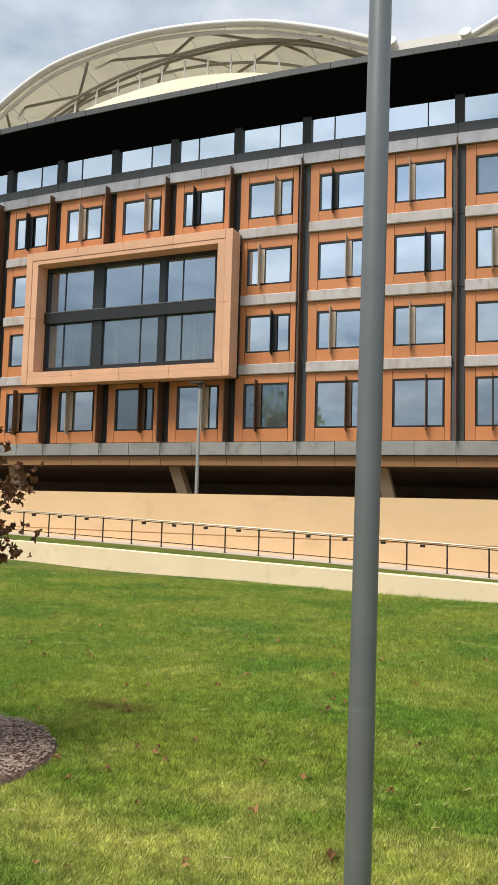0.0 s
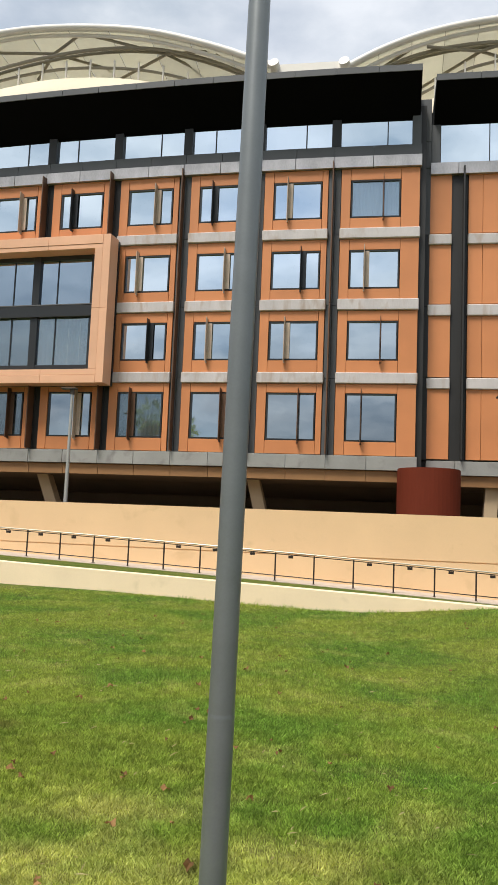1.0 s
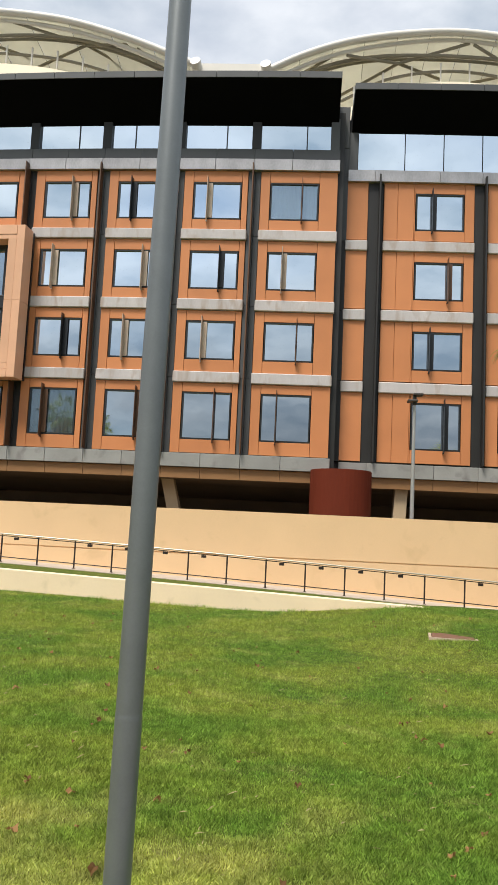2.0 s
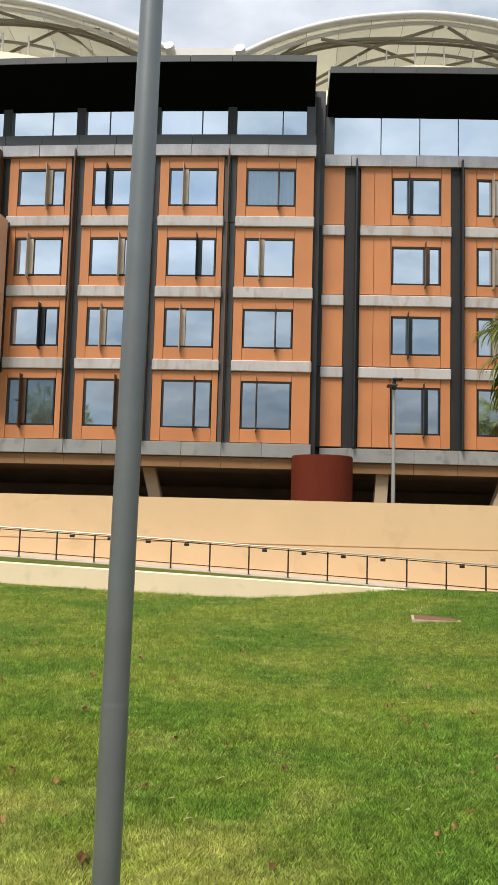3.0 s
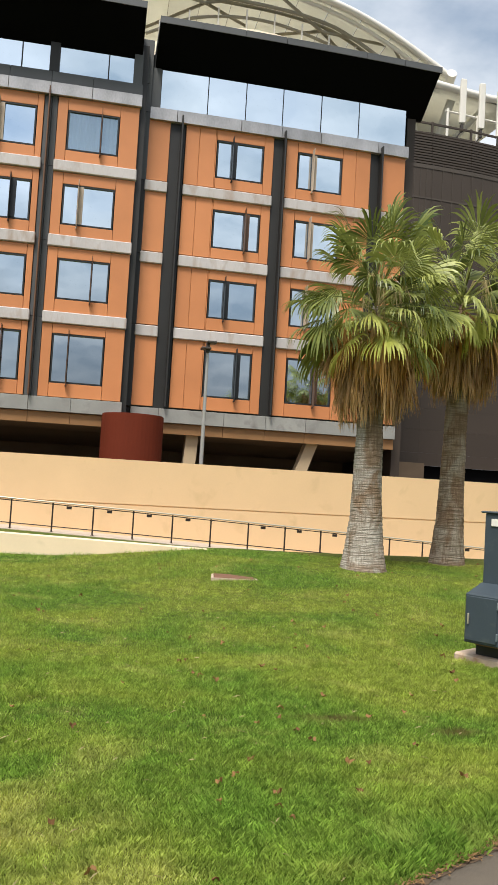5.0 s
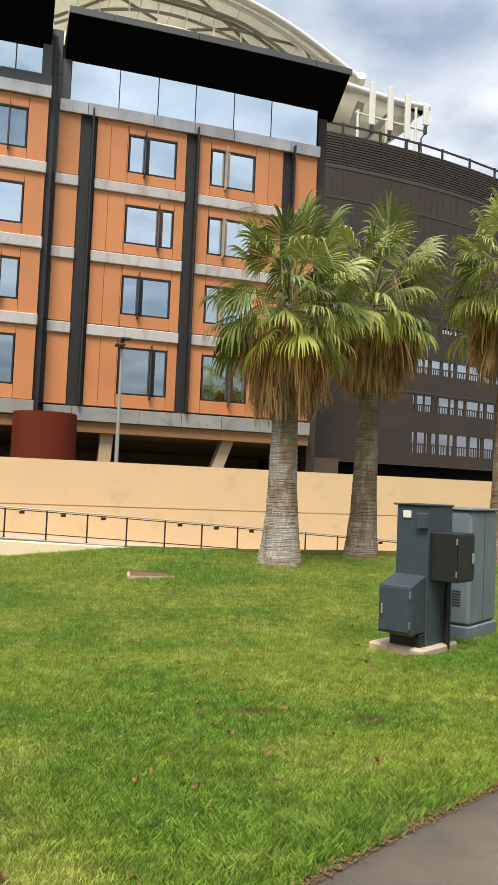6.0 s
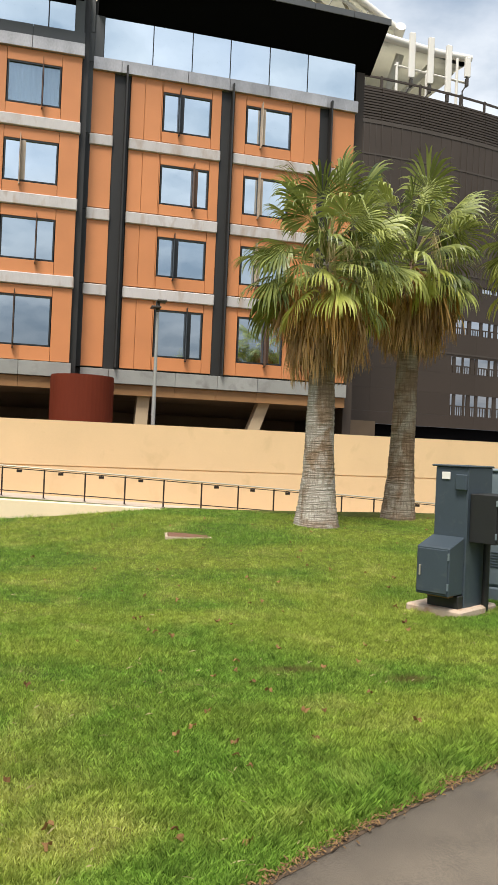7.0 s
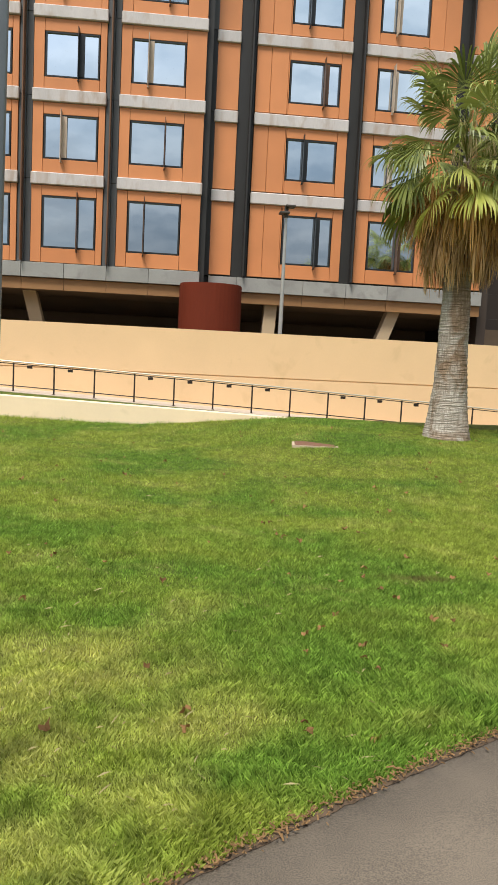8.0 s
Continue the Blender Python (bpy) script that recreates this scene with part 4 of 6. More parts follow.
def build_bay_box():
    """The projecting double-height frame with six lights."""
    x0, x1, z0, z1 = -22.84, -11.78, 7.38, 13.85
    i0, i1, j0, j1 = -22.16, -12.50, 7.98, 13.25
    off = -1.05
    box = put("bay_frame", box_mesh("bay_frame", x1 - x0 - 0.04, 0.1, z1 - z0 - 0.04, DARK), hotel, on_front(left_front, (x0 + x1) / 2, -0.10) @ Matrix.Translation((0, 0, z0 + 0.02)), "projecting peach-coloured bay frame")

    def bp(name, a, b, c, d, mat, back, deep, ch=0.008):
        put(name, box_mesh(name, b - a, deep, d - c, mat, ch), box, on_front(left_front, (x0 + x1) / 2, back) @ Matrix.Translation(((a + b) / 2 - (x0 + x1) / 2, 0, c)))

    n = 4
    xs = steps(x0 + 0.35, x1 - 0.35, n)
    for a, b in zip(xs, xs[1:]):
        bp("cap_panel", a + 0.005, b - 0.005, j1 + 0.2, z1, PEACH, off, 0.8)
        bp("cap_panel", a + 0.005, b - 0.005, j1, j1 + 0.19, PEACH, off + 0.02, 0.8)
        bp("cap_panel", a + 0.005, b - 0.005, z0, j0 - 0.26, PEACH, off, 0.8)
        bp("cap_panel", a + 0.005, b - 0.005, j0 - 0.25, j0, PEACH, off + 0.02, 0.8)
    zs = steps(z0, z1, 2)
    for a, b in zip(zs, zs[1:]):
        bp("side_panel", x0, x0 + 0.345, a + 0.004, b - 0.004, PEACH, off, 0.8)
        bp("side_panel", x0 + 0.355, i0, a + 0.004 + (0.6 if a < 8 else 0), b - 0.004 - (0.57 if b > 13 else 0), PEACH, off + 0.02, 0.8)
        bp("side_panel", x1 - 0.345, x1, a + 0.004, b - 0.004, PEACH, off, 0.8)
        bp("side_panel", i1, x1 - 0.355, a + 0.004 + (0.6 if a < 8 else 0), b - 0.004 - (0.57 if b > 13 else 0), PEACH, off + 0.02, 0.8)
    for a, b in ((i0, -22.02), (-19.43, -18.83), (-15.80, -15.45), (-12.97, i1)):
        bp("mullion", a, b, j0, j1, FRAME, -0.30, 0.18)
    bp("transom", i0, i1, 10.46, 10.96, FRAME, -0.40, 0.38)
    # lit top edge of the transom, put in as a paler grey strip
    bp("transom", i0, i1, 10.964, 11.02, GREY, -0.41, 0.38)
    bp("transom", i0, i1, 13.05, j1, FRAME, -0.28, 0.16)
    bp("transom", i0, i1, j0, 8.32, FRAME, -0.28, 0.16)
    for a, b, s in ((-22.02, -19.43, 0.36), (-18.83, -15.80, 0.68), (-15.45, -12.97, 0.34)):
        m = a + (b - a) * s
        for c, d in ((8.32, 10.44), (11.03, 13.05)):
            mat = GLASSDK if c > 9 else GLASSCLEAR
            bp("pane", a, m - 0.02, c, d, mat, -0.18, 0.03, 0)
            bp("pane", m + 0.02, b, c, d, mat, -0.18, 0.03, 0)
            if c < 9:
                for u, v in {0.36: ((a, m), (m, m + 0.75)), 0.68: ((a + 0.55, a + 0.85),), 0.34: ((a, b),)}[s]:
                    mid = (x0 + x1) / 2
                    put("curtain", curtain_mesh(v - u - 0.06, d - c - 0.04), box, on_front(left_front, mid, -0.128) @ Matrix.Translation(((u + v) / 2 - mid, 0, c + 0.02)), "pale pleated curtain")
            bp("mullion", m - 0.02, m + 0.02, c, d, FRAME, -0.22, 0.06, 0)


build_bay_box()


def build_drum():
    drum = thing("service_drum", "dark red ribbed metal drum below the hotel", "enclosure", (1.58, 32.2, 1.2))
    bm = bmesh.new()
    n = 90
    rings = []
    for z in (1.2, 4.02, 4.10):
        rings.append([bm.verts.new((1.58 + (1.22 + (0.004 if k % 2 and z < 4.05 else 0)) * math.cos(2 * math.pi * k / n), 32.2 + (1.22 + (0.004 if k % 2 and z < 4.05 else 0)) * math.sin(2 * math.pi * k / n), z)) for k in range(n)])
    for a, b in zip(rings, rings[1:]):
        for k in range(n):
            bm.faces.new((a[k], a[(k + 1) % n], b[(k + 1) % n], b[k]))
    bm.faces.new(rings[-1])
    part("drum_wall", bm, DRUMRED, drum)
    bm = bmesh.new()
    add_tube(bm, [(1.58, 32.2, 4.10), (1.58, 32.2, 4.13)], 1.2, 40)
    part("lid", bm, DRUMRED, drum)


build_drum()

# Stadium roof behind the hotel
stand = thing("stadium_stand", "white membrane stadium roof with curved steel trusses", "stadium", (0, 62, -1.4))


def arch(points):
    """A smooth line through a few (x, z) knots, as a function of x."""
    def at(x):
        for (x0, z0), (x1, z1), k in zip(points, points[1:], range(len(points))):
            if x <= x1 or k == len(points) - 2:
                p = points[max(k - 1, 0)]
                q = points[min(k + 2, len(points) - 1)]
                m0 = (z1 - p[1]) / (x1 - p[0])
                m1 = (q[1] - z0) / (q[0] - x0)
                h = x1 - x0
                u = (x - x0) / h
                return (2 * u ** 3 - 3 * u * u + 1) * z0 + (u ** 3 - 2 * u * u + u) * h * m0 + (3 * u * u - 2 * u ** 3) * z1 + (u ** 3 - u * u) * h * m1
        return points[-1][1]
    return at


def build_bay_roof(x0, x1, top, chord, deep, struts):
    """One arched roof bay: front pipes, membrane sheets, chord truss and crossed struts."""
    xs = steps(x0, x1, 48)
    xm = (x0 + x1) / 2
    bm = bmesh.new()
    add_tube(bm, [(x, 60, top(x) - 0.06) for x in xs], 0.27, 12)
    part("arch_pipe", bm, WHITE, stand, smooth=True)
    bm = bmesh.new()
    add_tube(bm, [(x, 60.6, top(x) - 0.06 - 0.30 - 0.35 * abs(x - xm) / (x1 - xm)) for x in xs], 0.17, 10)
    part("arch_pipe", bm, WHITE, stand, smooth=True)
    panels = steps(x0, x1, 12)

    def sheet(x, f, a, b):
        sag = 0.03 * math.sin(math.pi * (x - a) / (b - a)) * math.sin(math.pi * f)
        return (x + (x - xm) * -0.06 * f, 60.05 + deep * f, top(x) - 0.22 - 1.3 * f - sag)

    for a, b in zip(panels, panels[1:]):
        bm = bmesh.new()
        sub = steps(a + 0.008, b - 0.008, 6)
        rows = [[bm.verts.new(sheet(x, k / 6, a, b)) for x in sub] for k in range(7)]
        for r, q in zip(rows, rows[1:]):
            for i in range(len(sub) - 1):
                bm.faces.new((r[i], r[i + 1], q[i + 1], q[i]))
        bmesh.ops.solidify(bm, geom=bm.faces[:], thickness=0.05)
        part("membrane", bm, MEMBRANE, stand)
        bm = bmesh.new()
        add_tube(bm, [(p[0], p[1], p[2] - 0.10) for p in (sheet(a, k / 4, a, b) for k in range(5))], 0.022, 6)
        part("rib", bm, TRUSS, stand)
    inner = steps(x0 + 1.2, x1 - 1.2, 40)
    for dy, dz, r in ((1.2, 0, 0.15), (2.0, -0.34, 0.14)):
        bm = bmesh.new()
        add_tube(bm, [(x, 60.0 + dy, 1.6 + (chord(x) - 1.6) * (60 + dy) / 60 + dz) for x in inner], r, 8)
        part("chord", bm, TRUSS, stand, smooth=True)
    for pts in struts:
        bm = bmesh.new()
        add_tube(bm, pts, 0.13, 8)
        part("strut", bm, TRUSS, stand, smooth=True)


STRUTS_WEST = (((-26.8, 60.7, 42.6), (-29.3, 61.6, 41.7), (-32.3, 65.0, 41.5)), ((-25.2, 60.7, 42.4), (-19.2, 61.6, 41.0), (-15.8, 66.0, 41.2)),
               ((-15.5, 60.7, 40.5), (-19.2, 61.6, 41.0), (-24.8, 66.0, 41.7)), ((-37.3, 60.7, 41.8), (-38.6, 61.6, 39.3), (-40.2, 64.0, 39.1)),
               ((-37.5, 62.0, 42.6), (-29.3, 61.6, 41.7), (-25.6, 66.0, 42.6)), ((-46.0, 62.0, 39.2), (-38.6, 61.6, 39.3), (-37.0, 66.0, 41.9)),
               ((-45.8, 60.7, 38.3), (-46.0, 62.0, 36.6)), ((-14.7, 60.7, 40.3), (-11.3, 63.0, 39.5)))
STRUTS_EAST = (((2.3, 60.7, 39.7), (6.5, 61.6, 39.6), (10.4, 65.0, 40.3)), ((12.0, 60.7, 40.8), (6.5, 61.6, 39.6), (2.0, 66.0, 39.3)),
               ((12.3, 60.7, 40.7), (16.1, 61.6, 38.9), (18.4, 64.0, 39.0)), ((21.8, 61.5, 38.6), (16.1, 61.6, 38.9), (13.2, 66.0, 40.6)),
               ((22.0, 60.7, 38.1), (23.3, 62.0, 37.6)), ((1.4, 60.7, 39.8), (-1.2, 62.0, 38.9)))
top1 = arch([(-52.5, 33.5), (-46.0, 38.6), (-41.6, 41.2), (-37.3, 42.4), (-30.5, 43.12), (-21.7, 42.45), (-15.4, 40.75), (-9.6, 38.45)])
chord1 = arch([(-52.5, 31.0), (-45.8, 34.6), (-37.1, 38.7), (-28.9, 40.5), (-21.7, 40.7), (-15.8, 39.4), (-9.6, 36.6)])
build_bay_roof(-52.5, -9.6, top1, chord1, 26, STRUTS_WEST)
top2 = arch([(-4.0, 38.0), (-1.2, 39.35), (2.3, 40.5), (6.7, 41.2), (11.5, 41.35), (17.0, 40.45), (21.4, 38.85), (26.7, 36.1)])
chord2 = arch([(-4.0, 36.6), (2.3, 38.8), (8.5, 39.3), (16.5, 38.6), (21.5, 36.4), (26.7, 33.8)])
build_bay_roof(-4.0, 26.7, top2, chord2, 26, STRUTS_EAST)
# link beam, node caps
bm = bmesh.new()
rows = [[bm.verts.new((x, y, z)) for x in (-9.7, -3.9)] for y, z in ((60, 38.5), (60, 37.6), (64, 36.8), (64, 37.7))]
for k in range(4):
    a, b = rows[k], rows[(k + 1) % 4]
    bm.faces.new((a[0], a[1], b[1], b[0]))
for c in (0, 1):
    bm.faces.new([r[c] for r in rows])
bmesh.ops.recalc_face_normals(bm, faces=bm.faces[:])
part("gutter_beam", bm, WHITE, stand)
for x, z in ((-9.6, 38.3), (-4.0, 38.1), (26.8, 35.9)):
    bm = bmesh.new()
    add_tube(bm, [(x - 0.1, 59.5, z + 0.15), (x + 0.1, 60.6, z - 0.3)], 0.42, 14)
    part("node_cap", bm, WHITE, stand, smooth=True)
# pale rim of the stand, with posts
for a, b, rim in ((-42, -14, arch([(-42, 34.6), (-38.7, 36.6), (-34.2, 37.8), (-28.8, 38.5), (-23.6, 38.3), (-19.6, 37.6), (-14, 35.8)])), (2, 20, arch([(2, 34.6), (6, 36.6), (12, 37.2), (20, 35.4)]))):
    bm = bmesh.new()
    xs = steps(a, b, 30)
    rows = [[bm.verts.new((x, 61 + d, rim(x) + 0.5 + z)) for x in xs] for d, z in ((0, 0), (-0.3, -2.0), (0, -6.0), (5, -6.0), (5, 0))]
    for k in range(5):
        r, s = rows[k], rows[(k + 1) % 5]
        for i in range(len(xs) - 1):
            bm.faces.new((r[i], r[i + 1], s[i + 1], s[i]))
    bmesh.ops.recalc_face_normals(bm, faces=bm.faces[:])
    part("rim", bm, BOWL, stand, "pale precast rim", smooth=True)
    for x in steps(a + 1, b - 1, 12 if a < 0 else 7):
        bm = bmesh.new()
        add_box(bm, x - 0.05, x + 0.05, 61.3, 61.5, rim(x) + 0.2, rim(x) + 2.3)
        part("rim_post", bm, WHITE, stand)
    bm = bmesh.new()
    add_tube(bm, [(x, 61.9, rim(x) + 1.9) for x in xs], 0.13, 8)
    part("rim_rail", bm, TRUSS, stand)
# sloping end of the roof and the shelter below
bm = bmesh.new()
add_box(bm, -50, 21, 64, 86, -1.5, 34.0)
part("stand_body", bm, BOWL, stand)

for pts, r in (([(22.0, 56, 33.2), (25.4, 56, 32.8), (28.3, 56, 32.5), (31.1, 56, 32.5)], 0.28),):
    bm = bmesh.new()
    add_tube(bm, pts, r, 10)
    part("end_beam", bm, WHITE, stand, smooth=True)
bm = bmesh.new()
rows = [[bm.verts.new(v) for v in r] for r in (((21.0, 56.4, 33.0), (25.2, 56.2, 32.7), (28.3, 56.2, 32.3), (31.0, 56.2, 32.3)), ((21.4, 60, 34.2), (24.8, 60, 33.6), (27.8, 59.5, 32.9), (31.0, 57.0, 32.3)), ((21.6, 64, 33.0), (24.6, 64, 32.4), (27.4, 62, 32.6), (30.8, 58.0, 32.3)), ((21.6, 66, 27.0), (24.6, 66, 27.0), (27.2, 64, 29.0), (30.6, 59.0, 31.8)))]
for r, q in zip(rows, rows[1:]):
    for i in range(3):
        bm.faces.new((r[i], r[i + 1], q[i + 1], q[i]))
bmesh.ops.solidify(bm, geom=bm.faces[:], thickness=0.06)
part("end_membrane", bm, MEMBRANE, stand, smooth=True)
for a, b, r in (((22.2, 57.5, 33.0), (24.2, 59.5, 27.0), 0.4), ((25.6, 57.0, 32.4), (24.6, 59.5, 27.0), 0.35), ((23.2, 57.2, 32.6), (22.2, 59.0, 27.0), 0.3), ((28.4, 57.2, 32.2), (24.8, 60, 28.0), 0.25)):
    bm = bmesh.new()
    add_tube(bm, [a, b], r, 8)
    part("prop", bm, MEMBRANE, stand, smooth=True)

# brown mesh car park to the side
def screen_y(x):
    return 42.0 + 0.012 * (x - 16) ** 2


park = thing("mesh_screen_building", "tall building wrapped in brown metal mesh with open stair slots", "building", (22, 42, 1.2))
SLOTS = ((23.2, 41.0, 4.0, 5.3), (23.2, 41.0, 6.5, 7.5), (23.2, 41.0, 8.8, 9.7), (25.0, 27.3, 11.4, 11.8))
xs = [13.6, 16.4, 17.9, 20.4, 23.2, 25.0, 27.3, 29.6, 31.9, 34.2, 36.5, 38.8, 41.0]
zs = (3.3, 4.0, 5.3, 6.5, 7.5, 8.8, 9.7, 11.4, 11.8, 15.4, 20.4)
SLOT_RNG = random.Random(19)
for a, b in zip(xs, xs[1:]):
    ang = math.degrees(math.atan2(screen_y(b) - screen_y(a), b - a))
    ln = math.hypot(b - a, screen_y(b) - screen_y(a))
    m0 = pose((a + b) / 2, (screen_y(a) + screen_y(b)) / 2, 0, 0, 0, ang)
    for c, d in zip(zs, zs[1:]):
        if any(s[0] <= a + 0.01 and b <= s[1] + 0.01 and c >= s[2] - 0.01 and d <= s[3] + 0.01 for s in SLOTS):
            slot = put("slot_frame", box_mesh("slot_frame", ln, 0.12, 0.06, SCREEN), park, m0 @ Matrix.Translation((0, 0, c)))
            nb = 11
            for f, wide in ((-0.36, 0.20), (0.02, 0.10), (0.26, 0.26)):
                put("slot_post", box_mesh("slot_post", wide, 0.1, d - c, SCREEN), slot, m0 @ Matrix.Translation((ln * (f + SLOT_RNG.uniform(-0.12, 0.12)), 0.04, c)))
            tall = (d - c) * (0.44 if c < 9 else 0.8)
            put("hand_rail", box_mesh("hand_rail", ln, 0.05, 0.07, SCREEN), slot, m0 @ Matrix.Translation((0, 0.05, c + tall)))
            for i in range(nb):
                put("baluster", box_mesh("baluster", 0.045, 0.05, tall, SCREEN), slot, m0 @ Matrix.Translation((-ln / 2 + ln * (i + 0.5) / nb, 0.05, c)))
        else:
            put("mesh_panel", box_mesh("mesh_panel", ln - 0.006, 0.08, d - c - 0.006, SCREEN), park, m0 @ Matrix.Translation((0, 0, c)))
    put("louvre_back", box_mesh("louvre_back", ln - 0.02, 0.06, 1.85, SCREEN), park, m0 @ Matrix.Translation((0, 0.12, 20.42)))
    for i in range(12):
        z = 20.45 + i * 0.155
        put("louvre", box_mesh("louvre", ln - 0.02, 0.05, 0.10, SCREEN), park, m0 @ Matrix.Translation((0, 0, z)))
    for z in (7.62, 12.3, 16.2, 18.4):
        put("floor_edge", box_mesh("floor_edge", ln, 0.03, 0.10, SCREENLT), park, m0 @ Matrix.Translation((0, -0.025, z)))
    for i in range(4):
        put("rib", box_mesh("rib", 0.035, 0.03, 8.6, SCREENLT), park, m0 @ Matrix.Translation((-ln / 2 + ln * i / 4 + 0.1, -0.027, 11.85)))
    put("floor_edge", box_mesh("floor_edge", ln, 0.06, 0.22, SCREENLT), park, m0 @ Matrix.Translation((0, -0.03, 20.16)))
    put("post", box_mesh("post", 0.12, 0.1, 0.75, SCREEN), park, m0 @ Matrix.Translation((-ln / 2, 0.1, 22.2)))
    put("top_bar", box_mesh("top_bar", ln, 0.1, 0.1, SCREEN), park, m0 @ Matrix.Translation((0, 0.1, 22.80)))
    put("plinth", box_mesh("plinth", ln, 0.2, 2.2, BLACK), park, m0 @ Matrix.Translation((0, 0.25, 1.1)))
bm = bmesh.new()
add_box(bm, 13.2, 13.6, 34.0, 43.0, 1.2, 19.9)
part("return_wall", bm, SCREEN, park)

# antenna group on the screen building's roof
ant = thing("antenna_mast", "white panel antennas on a rooftop frame", "antenna", (25.0, 50, 22.0))
for x, z0, z1 in ((23.3, 27.1, 30.2), (24.7, 26.9, 30.1), (26.05, 26.5, 29.8), (27.5, 27.8, 29.2)):
    bm = bmesh.new()
    add_box(bm, x - 0.21, x + 0.21, 49.8, 50.05, z0, z1, 0.05)
    panel = part("antenna_panel", bm, WHITE, ant)
    bm = bmesh.new()
    add_box(bm, x - 0.10, x + 0.10, 49.85, 50.1, z0 - 0.6, z0 - 0.02, 0.03)
    add_tube(bm, [(x, 50.0, z0 - 0.5), (x - 0.25, 50.1, z0 - 0.9), (x - 0.1, 50.2, 25.4)], 0.05, 6)
    part("cable_box", bm, LAMPDARK, panel)
bm = bmesh.new()
add_tube(bm, [(22.2, 50.3, 28.0), (27.8, 50.3, 27.6)], 0.08, 8)
add_tube(bm, [(26.9, 50.3, 22.0), (26.9, 50.3, 29.2)], 0.10, 8)
add_tube(bm, [(22.4, 50.3, 22.0), (22.4, 50.3, 28.2)], 0.10, 8)
add_tube(bm, [(24.6, 50.3, 22.0), (24.6, 50.3, 28.0)], 0.08, 8)
part("mast_frame", bm, WHITE, ant)

# Near lamp pole
def build_pole():
    x, y = -0.5915, 2.9
    lean = 0.0115
    pole = thing("lamp_pole", "grey painted steel pole standing in the lawn", "pole", (x, y, lawn_z(x, y)))
    bm = bmesh.new()
    add_tube(bm, [(x, y, -0.1), (x + 0.93 * lean, y, 0.93)], [0.0492, 0.0487], 32)
    add_tube(bm, [(x + 0.93 * lean, y, 0.93), (x + 0.945 * lean, y, 0.945)], [0.0490, 0.0478], 32)
    part("pole_foot", bm, POLE, pole, smooth=True)
    bm = bmesh.new()
    add_tube(bm, [(x + 0.945 * lean, y, 0.945), (x + 2.6 * lean, y, 2.6), (x + 6 * lean, y, 6.0)], [0.0476, 0.0455, 0.038], 32)
    part("shaft", bm, POLE, pole, smooth=True)


build_pole()


def build_street_lamp(x, y, label, twin):
    z0 = 1.2
    lamp = thing("street_lamp", label, "lamp", (x, y, z0), "podium lamps")
    bm = bmesh.new()
    add_tube(bm, [(x, y, z0), (x, y, 4.4), (x, y, 6.65)], [0.085, 0.065, 0.05], 12)
    part("post", bm, LAMPGREY, lamp, smooth=True)
    bm = bmesh.new()
    if twin:
        add_box(bm, x - 0.06, x + 0.30, y - 0.25, y + 0.15, 6.80, 6.88, 0.02)
        add_box(bm, x - 0.26, x + 0.10, y - 0.25, y + 0.2, 6.56, 6.64, 0.02)
        add_box(bm, x - 0.07, x + 0.07, y - 0.07, y + 0.07, 6.45, 6.85, 0.02)
    else:
        add_box(bm, x - 0.42, x + 0.20, y - 0.15, y + 0.12, 6.70, 6.755, 0.02)
        add_box(bm, x - 0.08, x + 0.08, y - 0.07, y + 0.07, 6.5, 6.75, 0.02)
    part("lamp_head", bm, LAMPDARK, lamp, "flat dark lamp head")


build_street_lamp(-12.3, 29.5, "slim grey lamp post on the podium", False)
build_street_lamp(4.05, 29.5, "slim grey lamp post with two dark heads", True)


